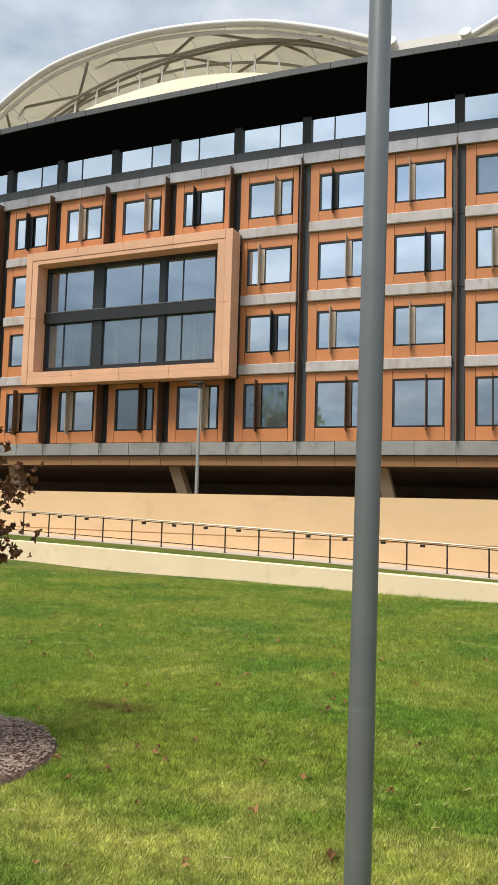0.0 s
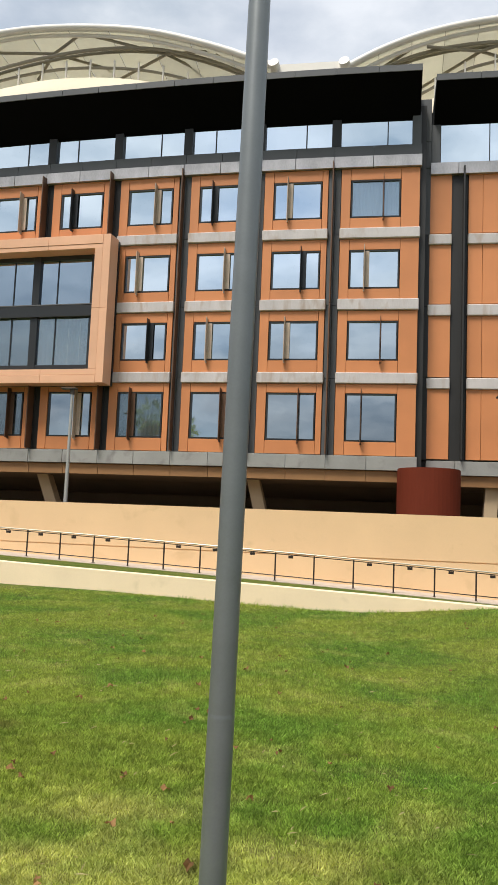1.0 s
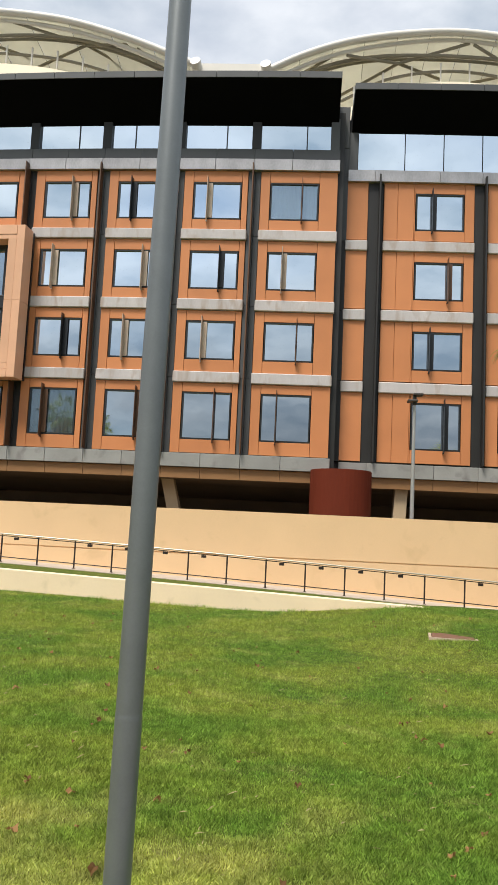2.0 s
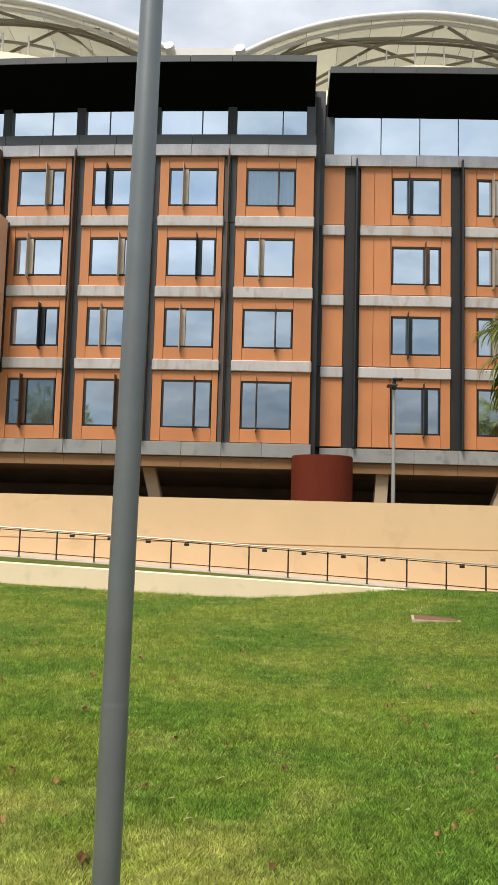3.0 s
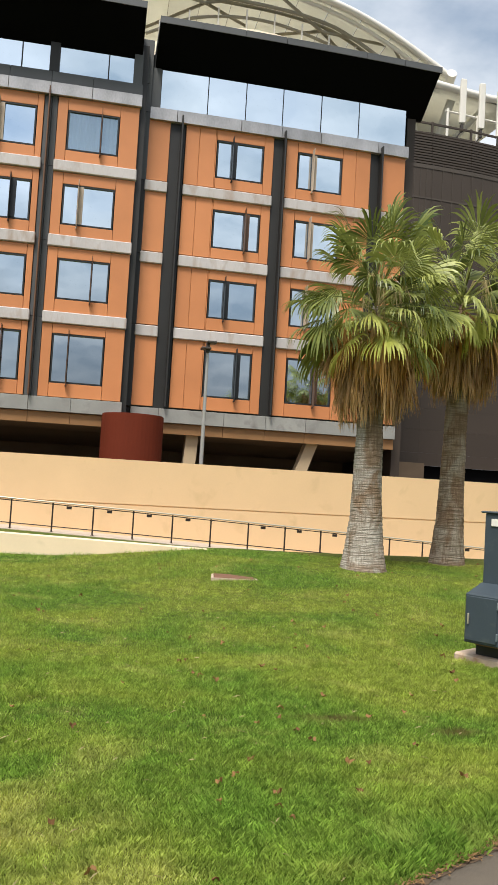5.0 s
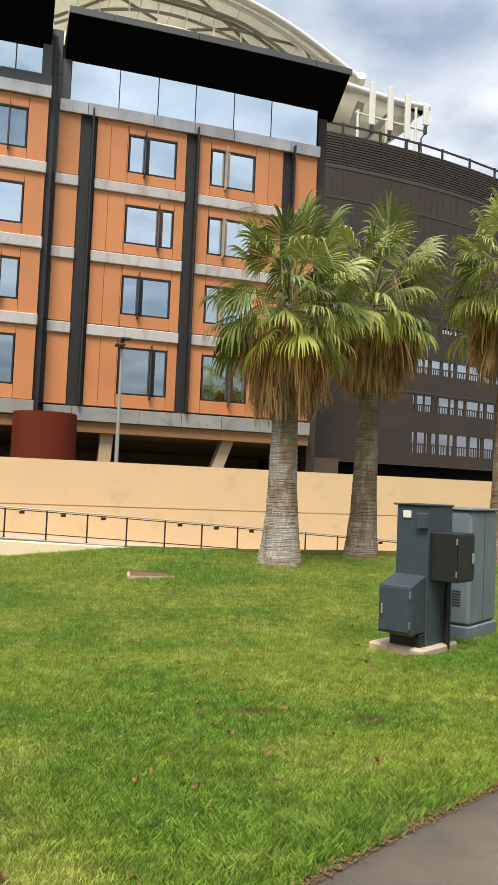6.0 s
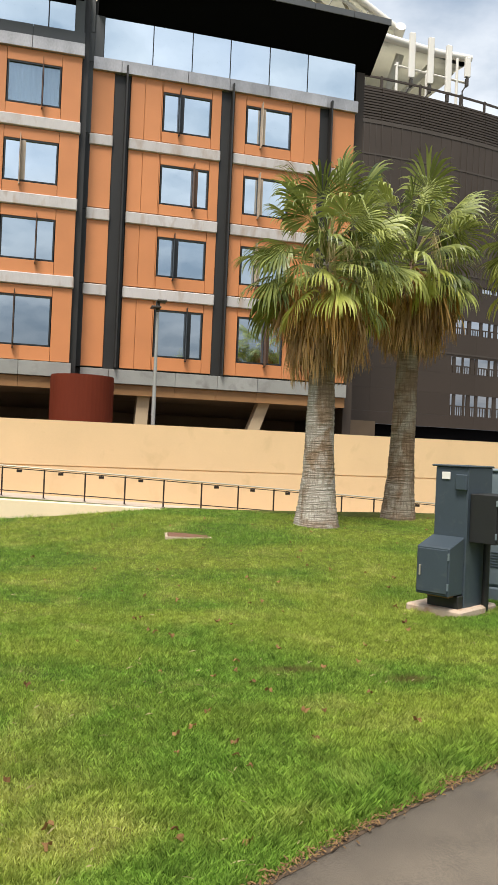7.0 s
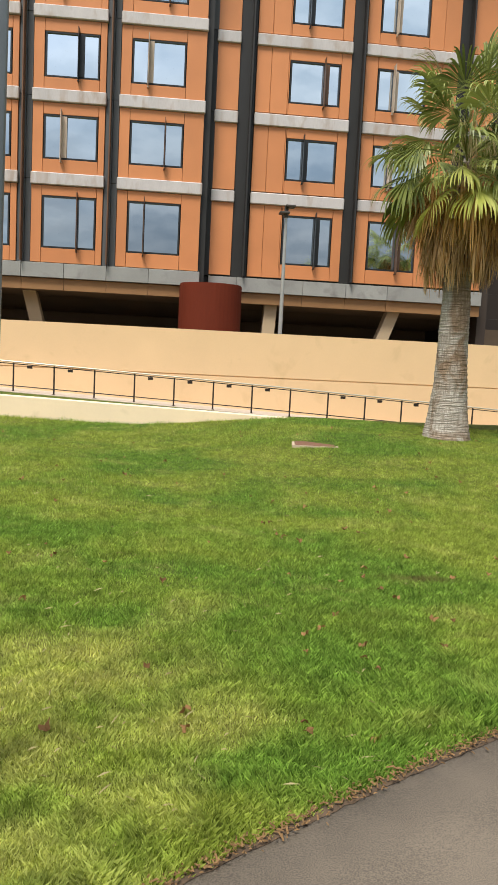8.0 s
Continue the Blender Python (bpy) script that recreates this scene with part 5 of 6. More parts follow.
def build_cabinet():
    """Service cabinets on a concrete plinth; the group stands at an angle to the view."""
    base = (4.045, 7.31, lawn_z(4.045, 7.31))
    cab = thing("service_cabinet", "dark green-grey electrical cabinet with side boxes on concrete", "cabinet", base, turn=-57.3)
    M = WORLD_OF[cab]

    def cp(name, mat, x0, x1, y0, y1, z0, z1, parent=cab, label="", c=0.008, m=M):
        bm = bmesh.new()
        add_box(bm, x0, x1, y0, y1, z0, z1, c)
        return part(name, bm, mat, parent, label, m)

    cp("plinth", PLINTH, -0.36, 0.25, -0.19, 0.58, -0.10, 0.075, label="stained concrete plinth", c=0.02)
    cp("skirt", CABBLACK, -0.17, 0.17, -0.10, 0.50, 0.045, 0.20)
    body = cp("body", CABDARK, -0.18, 0.18, 0.0, 0.52, 0.06, 1.455)
    cp("lid", CABDARK, -0.22, 0.19, -0.02, 0.54, 1.455, 1.475, body)
    cp("notice_plate", WHITE, -0.105, -0.015, -0.012, -0.001, 1.330, 1.402, body, "pale notice plate", 0.002)
    cp("meter_box", CABDARK, 0.06, 0.178, -0.045, -0.001, 1.23, 1.385, body)
    bm = bmesh.new()
    prof = [(-0.002, 0.21), (-0.002, 0.77), (-0.29, 0.675), (-0.29, 0.21)]
    sides = [[bm.verts.new((x, y, z)) for y, z in prof] for x in (-0.19, 0.165)]
    for k in range(4):
        bm.faces.new((sides[0][k], sides[0][(k + 1) % 4], sides[1][(k + 1) % 4], sides[1][k]))
    bm.faces.new(sides[0][::-1])
    bm.faces.new(sides[1])
    bmesh.ops.recalc_face_normals(bm, faces=bm.faces[:])
    bmesh.ops.bevel(bm, geom=bm.edges[:], offset=0.008, segments=1, affect="EDGES")
    box = part("door_box", bm, CABDARK, cab, "door box with a sloping lid", M)
    cp("door", CABDARK, -0.175, 0.15, -0.302, -0.291, 0.235, 0.655, box, c=0.004)
    cp("handle", STEELRAIL, -0.145, -0.131, -0.325, -0.303, 0.39, 0.49, box, "steel handle", 0.004)
    cp("hinge", CABGREY, 0.152, 0.164, -0.310, -0.285, 0.56, 0.63, box, c=0.003)
    cp("hinge", CABGREY, 0.152, 0.164, -0.310, -0.285, 0.27, 0.34, box, c=0.003)
    cp("drip_tray", RUST, -0.12, 0.12, -0.20, -0.01, 0.185, 0.208, box, "rusty underside", 0.004)
    bb = cp("side_box", CABBLACK, 0.181, 0.46, 0.05, 0.44, 0.72, 1.20, label="black lockable side box")
    cp("door", CABBLACK, 0.461, 0.472, 0.065, 0.425, 0.74, 1.18, bb, c=0.003)
    cp("handle", STEELRAIL, 0.473, 0.495, 0.365, 0.382, 0.90, 1.00, bb, "steel handle", 0.004)
    cp("hinge", CABGREY, 0.455, 0.472, 0.040, 0.052, 1.09, 1.15, bb, c=0.003)
    cp("hinge", CABGREY, 0.455, 0.472, 0.040, 0.052, 0.77, 0.83, bb, c=0.003)
    bm = bmesh.new()
    add_tube(bm, [(0.225, 0.36, 0.0), (0.225, 0.36, 0.74)], 0.035, 12)
    part("conduit", bm, CABBLACK, cab, "", M)
    base2 = (5.0, 7.75, lawn_z(5.0, 7.75))
    kiosk = thing("grey_kiosk", "pale grey steel kiosk with rounded corners beside the cabinet", "cabinet", base2, turn=35.3)
    M2 = WORLD_OF[kiosk]
    bod = cp("body", CABGREY, 0.0, 0.80, 0.0, 0.62, 0.14, 1.40, kiosk, c=0.035, m=M2)
    cp("base", CABGREY, -0.012, 0.812, -0.012, 0.632, -0.05, 0.14, kiosk, "", 0.015, M2)
    cp("lid", CABGREY, -0.02, 0.82, -0.02, 0.64, 1.40, 1.425, kiosk, "", 0.008, M2)
    cp("door_seam", CABDARK, 0.395, 0.405, -0.003, 0.01, 0.18, 1.36, bod, "", 0, M2)
    for i in range(6):
        cp("vent_slat", CABDARK, -0.010, 0.004, 0.10, 0.20, 0.36 + 0.03 * i, 0.375 + 0.03 * i, bod, "", 0.003, M2)


build_cabinet()


def build_hatch():
    x, y = 2.33, 12.3
    z = lawn_z(x, y)
    h = thing("drain_hatch", "rusty red iron hatch in a pale concrete surround", "hatch", (x, y, z), turn=-8)
    M = WORLD_OF[h]
    bm = bmesh.new()
    for a in ((-0.35, 0.35, -0.29, -0.27), (-0.35, 0.35, 0.27, 0.29), (-0.35, -0.31, -0.27, 0.27), (0.31, 0.35, -0.27, 0.27)):
        add_box(bm, a[0], a[1], a[2], a[3], -0.05, 0.006)
    part("surround", bm, PLINTH, h, "", M)
    bm = bmesh.new()
    add_box(bm, -0.305, 0.305, -0.265, 0.265, -0.04, 0.012, 0.01)
    part("cover", bm, HATCHRED, h, "rusty iron cover", M)


build_hatch()


# Palms
def fan_frond(rng, az, el, stalk, blade, droop, mat, nseg=32):
    """A fan frond leaving the crown at az, el: a bent stalk, then pleated rays joined to half their length, whose split tips hang."""
    bm = bmesh.new()
    d = Vector((math.cos(el) * math.cos(az), math.cos(el) * math.sin(az), math.sin(el)))
    p = d * 0.08
    pts = [p.copy()]
    for k in range(4):
        d = (d + Vector((0, 0, -0.045 - 0.05 * droop))).normalized()
        p = p + d * stalk / 4
        pts.append(p.copy())
    add_tube(bm, pts, [0.024, 0.019, 0.015, 0.012, 0.010], 4, False)
    side = d.cross(Vector((0, 0, 1)))
    side = (side if side.length > 0.1 else Vector((1, 0, 0))).normalized()
    roll = Matrix.Rotation(rng.uniform(-0.7, 0.7), 3, d)
    side = roll @ side
    up = side.cross(d)
    fold = rng.uniform(0.15, 0.75)
    half_span = rng.uniform(1.55, 2.0)
    step = 2 * half_span / nseg
    n = 8
    for i in range(nseg):
        a = -half_span + step * (i + 0.5)
        out = (d * math.cos(a) + side * math.sin(a) - up * fold * abs(math.sin(a))).normalized()
        across = up.cross(out).normalized()
        ln = blade * (0.74 + 0.26 * math.cos(a * 0.8)) * rng.uniform(0.84, 1.06)
        q = p + d * 0.14 * blade * max(0.0, math.cos(a))
        hang = droop * rng.uniform(0.6, 1.4)
        prev = None
        for k in range(n + 1):
            f = k / n
            w = ln * f * step * 0.5 if f < 0.55 else ln * 0.55 * step * 0.5 * max(0.05, (1 - f) / 0.45) ** 0.7
            v = (bm.verts.new(q - across * w - up * w * 0.5), bm.verts.new(q + across * w + up * w * 0.5))
            if prev:
                bm.faces.new((prev[0], prev[1], v[1], v[0]))
            prev = v
            out = (out + Vector((rng.uniform(-0.05, 0.05), rng.uniform(-0.05, 0.05), -1.7 * hang * max(0.01, f - 0.42)))).normalized()
            q = q + out * ln / n
    return mesh_of("frond", bm, mat)


def dead_leaf(seed, mat):
    """A collapsed frond: a bent stalk and a bundle of strips that hang straight down."""
    rng = random.Random(seed)
    bm = bmesh.new()
    add_tube(bm, [(0, 0, 0), (0.25, 0, 0.02), (0.45, 0, -0.16)], [0.02, 0.015, 0.011], 4, False)
    for i in range(30):
        a = rng.uniform(-1, 1)
        ln = rng.uniform(0.30, 1.0)
        x, y, z = 0.45, 0.0, -0.16
        wild = rng.uniform(-0.10, 0.12)
        prev = None
        for k in range(6):
            f = k / 5
            p = Vector((x + wild * f + 0.05 * f + rng.uniform(-0.015, 0.015), y + a * 0.22 * min(1, f * 2.4) + rng.uniform(-0.012, 0.012), z - ln * f + 0.10 * f * (1 - f)))
            half = 0.0125 * (0.5 + f if f < 0.5 else 1.9 * (1.08 - f))
            t = a * 1.3 + f * wild * 8
            v = (bm.verts.new(p + Vector((-math.sin(t), math.cos(t), 0)) * half), bm.verts.new(p - Vector((-math.sin(t), math.cos(t), 0)) * half))
            if prev:
                bm.faces.new((prev[0], prev[1], v[1], v[0]))
            prev = v
    return mesh_of("dead_frond", bm, mat)


DEAD_FANS = [dead_leaf(40 + k, FRONDDEAD) for k in range(6)]
ORANGE_FANS = [dead_leaf(50 + k, FRONDORANGE) for k in range(3)]


def flower_stalk(rng, az, reach, fall):
    """A spent flower stem: an arching stalk with thin threads hanging from it."""
    bm = bmesh.new()
    out = Vector((math.cos(az), math.sin(az), 0))
    pts = [out * (reach * f) + Vector((0, 0, 0.55 * math.sin(math.pi * min(1, f * 1.25)) - fall * max(0, f - 0.55) * 2.2)) for f in (0, 0.25, 0.5, 0.75, 1.0)]
    add_tube(bm, pts, [0.014, 0.012, 0.010, 0.007, 0.004], 4, False)
    for i in range(26):
        f = rng.uniform(0.45, 1.0) * 4
        k = min(3, int(f))
        q = pts[k].lerp(pts[k + 1], f - k)
        o = Vector((rng.uniform(-0.12, 0.12), rng.uniform(-0.12, 0.12), 0))
        ln = rng.uniform(0.15, 0.5)
        add_tube(bm, [q, q + o * 0.7 + Vector((0, 0, -ln * 0.4)), q + o + Vector((0, 0, -ln))], [0.005, 0.004, 0.002], 3, False)
    return mesh_of("flower_stalk", bm, STRAW)


def build_palm(x, y, trunk_top, crown, r_base, r_top, size, seed, label, bark, greens=40, stalks=4):
    rng = random.Random(seed)
    z0 = lawn_z(x, y) - 0.05
    palm = thing("fan_palm", label, "palm tree", (x, y, z0), "palms on the lawn")
    bm = bmesh.new()
    n, sides = 64, 28
    rings = []
    shift = rng.uniform(-0.1, 0.1)
    for i in range(n + 1):
        f = i / n
        z = z0 + (trunk_top + 0.4 - z0) * f
        r = r_top + (r_base - r_top) * (math.exp(-f * 5.0) * 0.72 + 0.28 * (1 - f))
        r *= 1 + (0.016 if i % 2 else -0.012)
        rings.append([bm.verts.new((x + shift * f + r * (1 + 0.06 * noise.noise((math.cos(a) * 2, math.sin(a) * 2, z * 3))) * math.cos(a), y + r * (1 + 0.06 * noise.noise((math.cos(a) * 2, 5 + math.sin(a) * 2, z * 3))) * math.sin(a), z + rng.uniform(-0.008, 0.008))) for a in (2 * math.pi * k / sides for k in range(sides))])
    for a, b in zip(rings, rings[1:]):
        for k in range(sides):
            bm.faces.new((a[k], a[(k + 1) % sides], b[(k + 1) % sides], b[k]))
    bm.faces.new([bm.verts.new(v.co) for v in rings[-1]])
    part("trunk", bm, bark, palm, "grey ringed trunk, wide at its foot", smooth=True)
    top = Vector((x + shift, y, crown))
    bm = bmesh.new()
    add_tube(bm, [(top.x, y, trunk_top), (top.x, y, crown - 0.4), (top.x, y, crown + 0.05)], [r_top * 1.0, r_top * 0.9, r_top * 0.3], 14)
    part("crown_core", bm, bark, palm)
    golden = math.pi * (3 - math.sqrt(5))
    for i in range(greens):
        f = i / (greens - 1)
        el = radians(80 - 98 * f ** 0.72 + rng.uniform(-9, 9))
        az = i * golden + rng.uniform(-0.25, 0.25)
        old = f > 0.70 and rng.random() < 0.40
        s = size * rng.uniform(0.86, 1.12)
        me = fan_frond(rng, az, el, s * rng.uniform(0.68, 1.0) * (1.08 - 0.22 * f), 0.76 * s, 0.75 + 0.75 * f, FRONDYEL if old else FROND)
        put("frond", me, palm, Matrix.Translation(top + Vector((0, 0, 0.20 - 0.42 * f))), "yellowing fan frond" if old else "")
    for k in range(stalks):
        me = flower_stalk(rng, -1.57 + rng.uniform(-1.7, 1.7), 0.9 * size * rng.uniform(0.8, 1.2), 0.75 * size * rng.uniform(0.7, 1.3))
        put("flower_stalk", me, palm, Matrix.Translation(top + Vector((0, 0, 0.05))), "dry straw-coloured flower stem")
    for i in range(110):
        f = i / 109
        az = math.degrees(i * golden) + rng.uniform(-15, 15)
        s = size * rng.uniform(0.66, 1.22) * (1.16 - 0.50 * f)
        z = crown - 0.20 - (crown - trunk_top - 0.55) * f
        fresh = f < 0.55 and rng.random() < 0.36
        m = Matrix.Translation((top.x + r_top * 0.8 * math.cos(radians(az)), top.y + r_top * 0.8 * math.sin(radians(az)), z)) @ pose(0, 0, 0, 0, 0, az) @ pose(0, 0, 0, 0, rng.uniform(-14, 16), 0) @ Matrix.Diagonal((s, s, s * 0.9, 1))
        put("dead_frond", rng.choice(ORANGE_FANS if fresh else DEAD_FANS), palm, m, "")


build_palm(4.83, 13.45, 3.0, 4.85, 0.42, 0.215, 1.0, 11, "fan palm with a ringed grey trunk and brown skirt", TRUNK, 56, 7)
build_palm(6.95, 14.65, 3.65, 5.35, 0.36, 0.20, 1.0, 23, "fan palm behind another with a slender brown trunk", TRUNKBROWN, 50, 5)
build_palm(9.75, 14.0, 4.1, 5.9, 0.38, 0.2, 1.0, 37, "fan palm near the path with hanging fronds", TRUNKBROWN, 50, 5)
build_palm(15.6, 14.8, 6.3, 8.4, 0.42, 0.22, 1.2, 47, "fan palm at the lawn's end, mirrored in the windows", TRUNK, 34, 0)
build_palm(12.8, 15.6, 6.1, 8.0, 0.40, 0.22, 1.1, 43, "fan palm at the lawn's end, mirrored in the windows", TRUNK, 30, 0)
build_palm(-22.5, -9.0, 8.6, 10.6, 0.45, 0.24, 1.25, 51, "tall fan palm across the footpath, mirrored in the windows", TRUNK, 30, 0)
build_palm(-26.5, -7.0, 9.0, 11.2, 0.45, 0.24, 1.25, 57, "tall fan palm across the footpath, mirrored in the windows", TRUNK, 30, 0)


# Young tree in its mulch ring
def lobed_leaf(seed, size, mat, name):
    rng = random.Random(seed)
    bm = bmesh.new()
    pts = []
    n = 10
    for i in range(n):
        a = 2 * math.pi * i / n
        r = size * (1.0 if i % 2 == 0 else 0.58) * rng.uniform(0.8, 1.1)
        pts.append(bm.verts.new((r * math.cos(a), r * math.sin(a) * 0.85, 0.42 * size * math.sin(a * 2 + seed) + rng.uniform(-0.15, 0.15) * size)))
    c = bm.verts.new((0, 0, 0.12 * size))
    for i in range(n):
        bm.faces.new((c, pts[i], pts[(i + 1) % n]))
    return mesh_of(name, bm, mat)


def build_sapling():
    x, y = -3.82, 4.31
    rng = random.Random(8)
    tree = thing("young_tree", "young broadleaf tree with russet leaves in a mulch ring", "tree", (x, y, 0))
    bm = bmesh.new()
    add_tube(bm, [(x, y, -0.05), (x + 0.03, y, 0.8), (x - 0.02, y + 0.03, 1.7), (x, y, 2.9)], [0.045, 0.038, 0.03, 0.012], 10)
    part("trunk", bm, BARK, tree, smooth=True)
    leaves = [lobed_leaf(k, 0.036, REDLEAF, "leaf") for k in range(4)]
    for i in range(26):
        z = 1.15 + 1.3 * i / 26
        az = 2.4 * i
        ln = 0.30 + 0.38 * math.sin(math.pi * min(1, (i + 8) / 30)) * rng.uniform(0.7, 1.05)
        e = Vector((x + ln * math.cos(az), y + ln * math.sin(az), z + rng.uniform(0.0, 0.25)))
        mid = Vector((x + ln * 0.5 * math.cos(az), y + ln * 0.5 * math.sin(az), z + 0.12))
        bm = bmesh.new()
        add_tube(bm, [(x, y, z - 0.05), mid, e], [0.012, 0.008, 0.003], 6)
        part("branch", bm, BARK, tree)
        for j in range(85):
            f = rng.uniform(0.35, 1.05)
            p = Vector((x, y, z)).lerp(e, f) + Vector([rng.uniform(-0.13, 0.13) for _ in range(3)])
            s = rng.uniform(0.7, 1.4)
            put("leaf", rng.choice(leaves), tree, Matrix.Translation(p) @ pose(0, 0, 0, rng.uniform(0, 360), rng.uniform(-60, 60), rng.uniform(0, 360)) @ Matrix.Diagonal((s, s, s, 1)))
    ring = thing("mulch_ring", "round bed of pale bark chips round the young tree", "mulch bed", (x, y, 0))
    bm = bmesh.new()
    n = 60
    rad = [0.975 + 0.025 * noise.noise((math.cos(a) * 2, math.sin(a) * 2, 3)) for a in (2 * math.pi * k / n for k in range(n))]
    o = [bm.verts.new((x + rad[k] * math.cos(2 * math.pi * k / n), y + rad[k] * math.sin(2 * math.pi * k / n), 0.005)) for k in range(n)]
    i2 = [bm.verts.new((x + (rad[k] - 0.025) * math.cos(2 * math.pi * k / n), y + (rad[k] - 0.025) * math.sin(2 * math.pi * k / n), 0.035)) for k in range(n)]
    c = bm.verts.new((x, y, 0.07))
    for k in range(n):
        bm.faces.new((o[k], o[(k + 1) % n], i2[(k + 1) % n], i2[k]))
        bm.faces.new((i2[k], i2[(k + 1) % n], c))
    part("soil", bm, MULCHBED, ring)
    bm = bmesh.new()
    for _ in range(5200):
        r, a = 0.95 * math.sqrt(rng.random()), rng.uniform(0, 2 * math.pi)
        s = rng.uniform(0.007, 0.024)
        m = Matrix.Translation((x + r * math.cos(a), y + r * math.sin(a), 0.045 + 0.025 * (1 - r) + rng.uniform(0, 0.012))) @ pose(0, 0, 0, rng.uniform(-25, 25), rng.uniform(-25, 25), rng.uniform(0, 360))
        v = [bm.verts.new(m @ Vector(q)) for q in ((-s, -s * 0.35, 0), (s, -s * 0.25, 0), (s * 0.9, s * 0.35, 0), (-s, s * 0.3, 0), (0, 0, 0.006))]
        for q in range(4):
            bm.faces.new((v[q], v[(q + 1) % 4], v[4]))
    chips = part("bark_chips", bm, MULCH, ring)
    tagged(chips, kind="stuff")


build_sapling()


def scatter_leaves():
    rng = random.Random(31)
    kinds = [lobed_leaf(60 + k, 0.030, FALLEN, "fallen_leaf") for k in range(5)]
    spots = [(-0.72, 5.75), (-0.35, 5.6), (0.05, 5.2), (1.75, 4.55), (0.78, 4.0), (-2.2, 5.3), (-1.6, 5.0), (-2.45, 4.5), (-1.4, 4.2), (0.4, 6.3)]
    for _ in range(190):
        y = 2.9 + 12 * rng.random() ** 1.1
        spots.append((rng.uniform(-0.75, 0.55) * y, y))
    for x, y in spots:
        if y < path_y(x) + 0.1 or math.hypot(x + 3.82, y - 4.31) < 1.0:
            continue
        s = rng.uniform(0.6, 1.35)
        ob = put("fallen_leaf", rng.choice(kinds), None, Matrix.Translation((x, y, lawn_z(x, y) + 0.040)) @ pose(0, 0, 0, rng.uniform(-30, 30), rng.uniform(-30, 30), rng.uniform(0, 360)) @ Matrix.Diagonal((s, s, s, 1)))
        tagged(ob, "dry brown fallen leaf lying in the grass", "leaf", "fallen leaves")


scatter_leaves()


def soft_noise(x, y, cell, seed):
    """Smooth random values of 0 to 1 on a lattice of the given cell, for arrays."""
    table = np.random.RandomState(seed).rand(256, 256)
    u, v = x / cell + 500.0, y / cell + 500.0
    i, j = np.floor(u).astype(int), np.floor(v).astype(int)
    fu, fv = u - i, v - j
    fu, fv = fu * fu * (3 - 2 * fu), fv * fv * (3 - 2 * fv)
    a, b, c, d = (table[(i + p) % 256, (j + q) % 256] for p, q in ((0, 0), (1, 0), (0, 1), (1, 1)))
    return (a * (1 - fu) + b * fu) * (1 - fv) + (c * (1 - fu) + d * fu) * fv


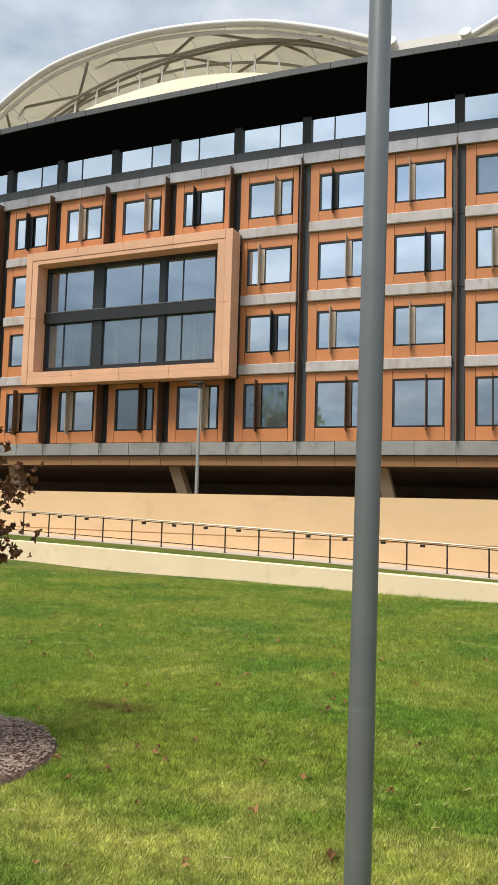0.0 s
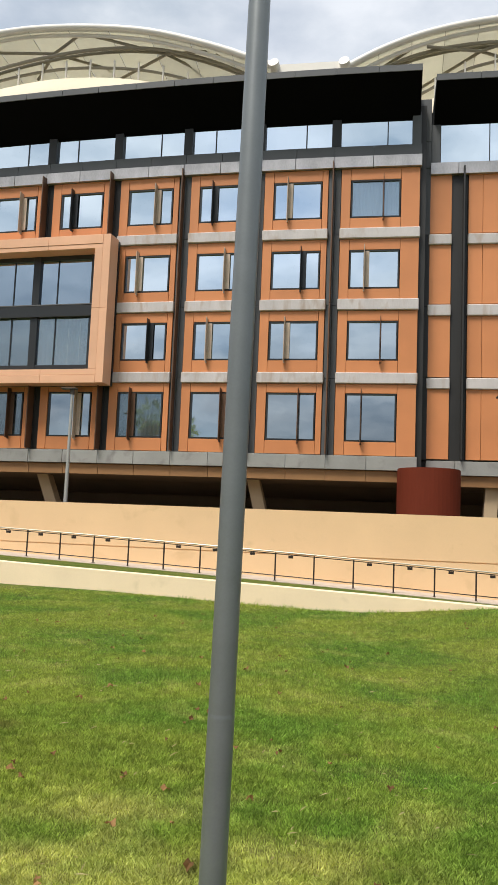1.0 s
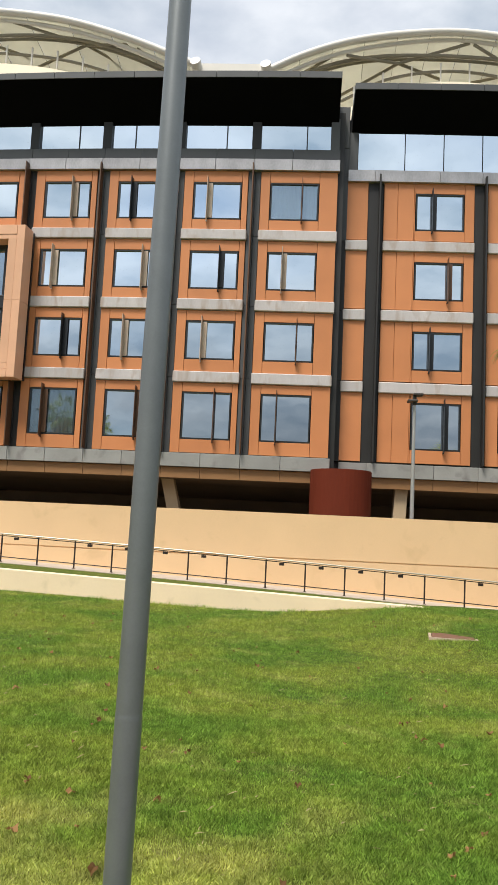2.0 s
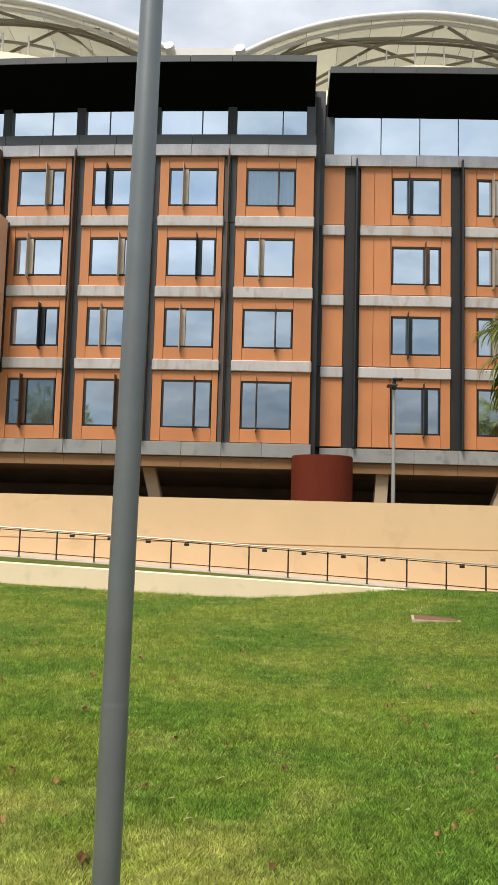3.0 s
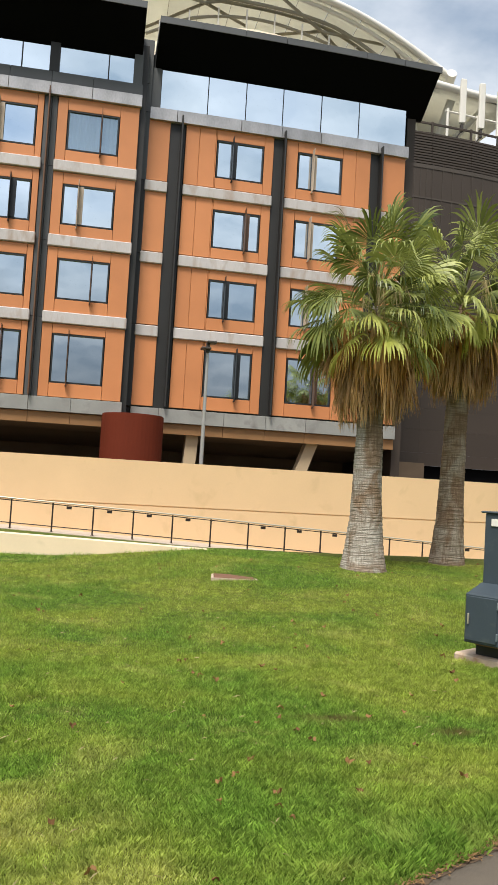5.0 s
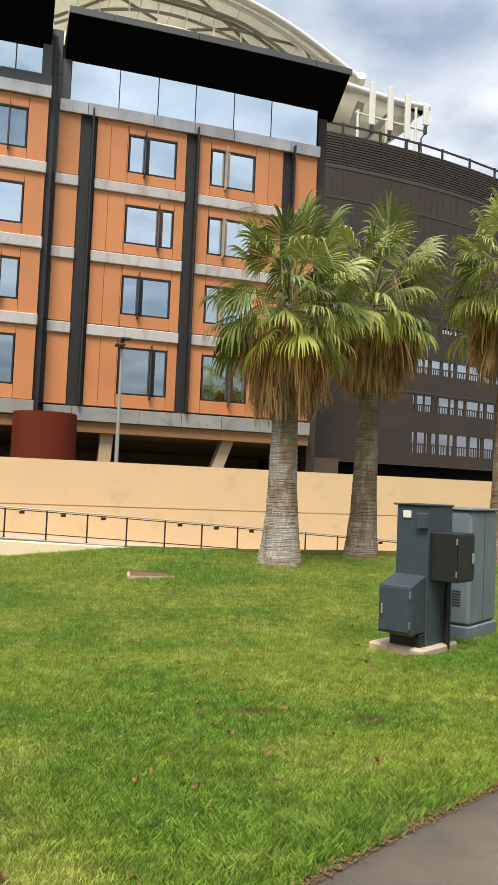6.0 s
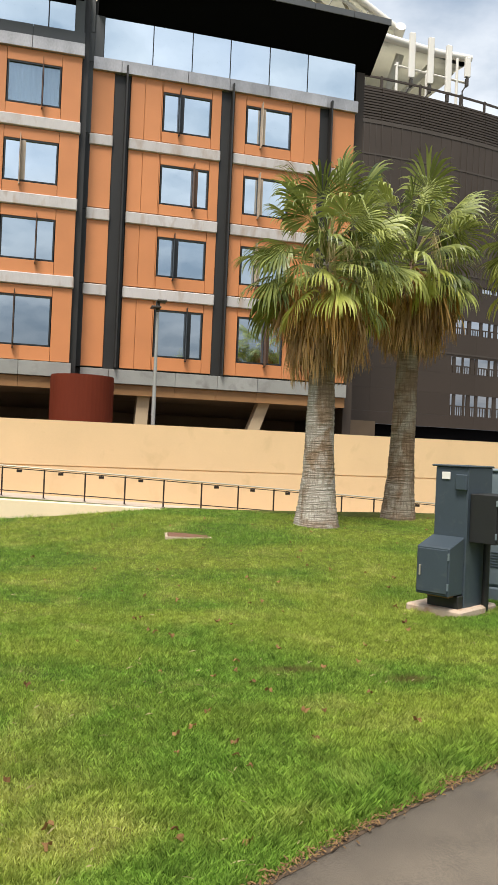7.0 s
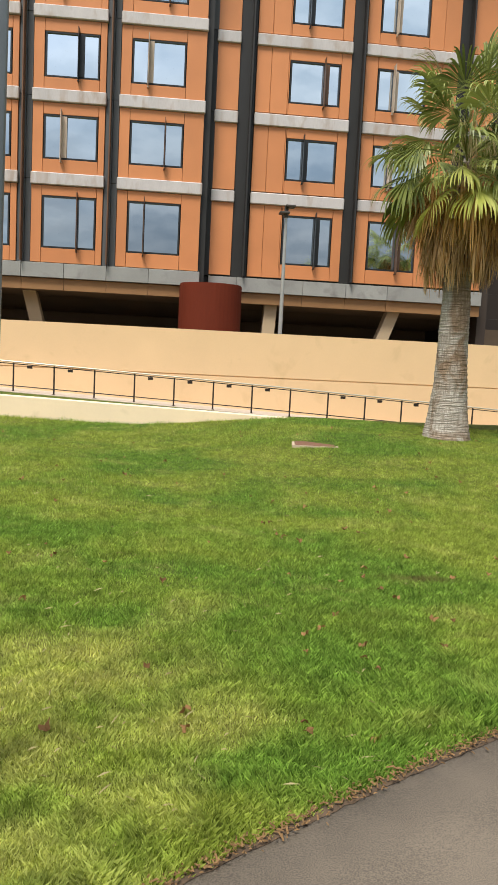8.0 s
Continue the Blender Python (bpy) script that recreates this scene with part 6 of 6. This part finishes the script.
def grass_patch(name, x, y, seed, bent, label):
    """Blades in leaning tufts at the given spots of the lawn; bent blades have two faces."""
    rs = np.random.RandomState(seed)
    edge_y = np.where(x < 4, 2.235 + 0.735 * x - 0.045 * x * x, 4.455 + 0.375 * (x - 4))
    n = len(x)
    beyond = y < edge_y - 2.75      # the lawn goes on across the footpath
    keep = (y > edge_y - 0.045 + 0.06 * rs.rand(n)) | beyond
    keep &= np.hypot(x + 3.82, y - 4.31) > 0.95
    keep &= y < 16.2 - 0.232 * x + np.where(x < -3, 0.006 * (x + 3) ** 2, 0)
    keep &= ~((np.abs(x - 4.15) < 0.30) & (np.abs(y - 7.35) < 0.28))
    keep &= ~((np.abs(x - 2.33) < 0.31) & (np.abs(y - 12.3) < 0.25))
    tuft = 0.6 * soft_noise(x, y, 0.11, 3) + 0.4 * soft_noise(x, y, 0.42, 4)
    keep &= rs.rand(n) < 0.42 + 1.1 * tuft
    x, y, edge_y, tuft = x[keep], y[keep], edge_y[keep], tuft[keep]
    n = len(x)
    z = np.array([lawn_z(a, b) for a, b in zip(x, y)])
    edge = y - edge_y
    tall = (0.42 + 0.62 * tuft) * (0.75 + 0.5 * soft_noise(x, y, 1.3, 5))
    tall = tall * (1 + 0.9 * np.exp(-((edge - 0.20) / 0.22) ** 2))     # uncut fringe along the path
    gap = 16.2 - 0.232 * x + np.where(x < -3, 0.006 * (x + 3) ** 2, 0) - y
    tall = tall * np.where(x < 2.5, 1 + 1.6 * np.exp(-(gap / 0.3) ** 2) * soft_noise(x, y, 0.5, 9), 1)     # weeds at the low wall's foot
    h = (0.014 + 0.040 * rs.rand(n)) * tall
    w = 0.0013 * (1 + 0.16 * np.abs(y)) * (0.7 + 0.6 * rs.rand(n))
    a = rs.rand(n) * 2 * np.pi
    b = 2 * np.pi * (0.9 * soft_noise(x, y, 0.14, 6) + 0.8 * rs.rand(n))
    lean = h * (0.1 + 0.75 * rs.rand(n))
    dx, dy = np.cos(a) * w, np.sin(a) * w
    lx, ly = np.cos(b) * lean, np.sin(b) * lean
    rows = [(x - dx, y - dy, z - 0.004), (x + dx, y + dy, z - 0.004)]
    if bent:
        rows.append((x + dx * 0.7 + lx * 0.35, y + dy * 0.7 + ly * 0.35, z + h * 0.62))
    rows.append((x + lx, y + ly, z + h))
    co = np.stack([np.stack(r, -1) for r in rows], 1)
    k, faces = (4, 2) if bent else (3, 1)
    me = bpy.data.meshes.new(name)
    me.vertices.add(k * n)
    me.vertices.foreach_set("co", co.ravel())
    idx = np.arange(n)[:, None] * k + np.array([[0, 1, 2, 0, 2, 3] if bent else [0, 1, 2]])
    me.loops.add(3 * faces * n)
    me.loops.foreach_set("vertex_index", idx.ravel().astype(np.int32))
    me.polygons.add(faces * n)
    me.polygons.foreach_set("loop_start", np.arange(0, 3 * faces * n, 3, dtype=np.int32))
    me.update(calc_edges=True)
    me.materials.append(BLADE)
    tagged(put(name, me), label, "grass", kind="stuff")


def build_grass():
    """Blades over the nearer lawn, thinning with distance and to the sides."""
    rs = np.random.RandomState(5)
    n = 900000
    y = 2.1 + 5.2 * rs.rand(n) ** 1.35 + 0.2 * rs.randn(n)
    x = (rs.rand(n) * 1.62 - 0.86) * y + 0.25 * rs.randn(n)
    grass_patch("grass_blades", x, y, 6, True, "short green and yellowed grass blades of the lawn")
    n = 900000
    y = 6.6 + 10.8 * rs.rand(n) ** 1.5 + 0.3 * rs.randn(n)
    x = (rs.rand(n) * 1.66 - 0.88) * y + 0.5 * rs.randn(n)
    grass_patch("distant_grass_blades", x, y, 7, False, "mown green grass blades further up the lawn")
    n = 220000
    x, y = rs.uniform(-13, 13, n), rs.uniform(-4, 15.5, n)
    grass_patch("scattered_grass_blades", x, y, 8, False, "thin scatter of grass blades round the lawn")


build_grass()


def scatter_straw():
    rng = random.Random(77)
    bm = bmesh.new()
    for _ in range(600):
        y = 2.4 + 7.5 * rng.random() ** 1.5
        x = rng.uniform(-0.8, 0.72) * y
        if y < path_y(x) + 0.05 or noise.noise((x * 0.8, y * 0.8, 7)) < -0.1:
            continue
        a, ln = rng.uniform(0, math.pi), rng.uniform(0.012, 0.038)
        z = lawn_z(x, y) + rng.uniform(0.03, 0.05)
        d, s = Vector((math.cos(a), math.sin(a), rng.uniform(-0.1, 0.25))) * ln, Vector((-math.sin(a), math.cos(a), 0)) * 0.0016
        c = Vector((x, y, z))
        q = [bm.verts.new(v) for v in (c - d - s, c + s * 1.4 - d * 0.1 + Vector((0, 0, 0.006)), c + d, c - d + s)]
        bm.faces.new((q[0], q[1], q[3]))
        bm.faces.new((q[0], q[2], q[1]))
    st = part("dry_straw", bm, STRAW, None)
    tagged(st, "scattered dry straw blades in the lawn", "straw", kind="stuff")


scatter_straw()
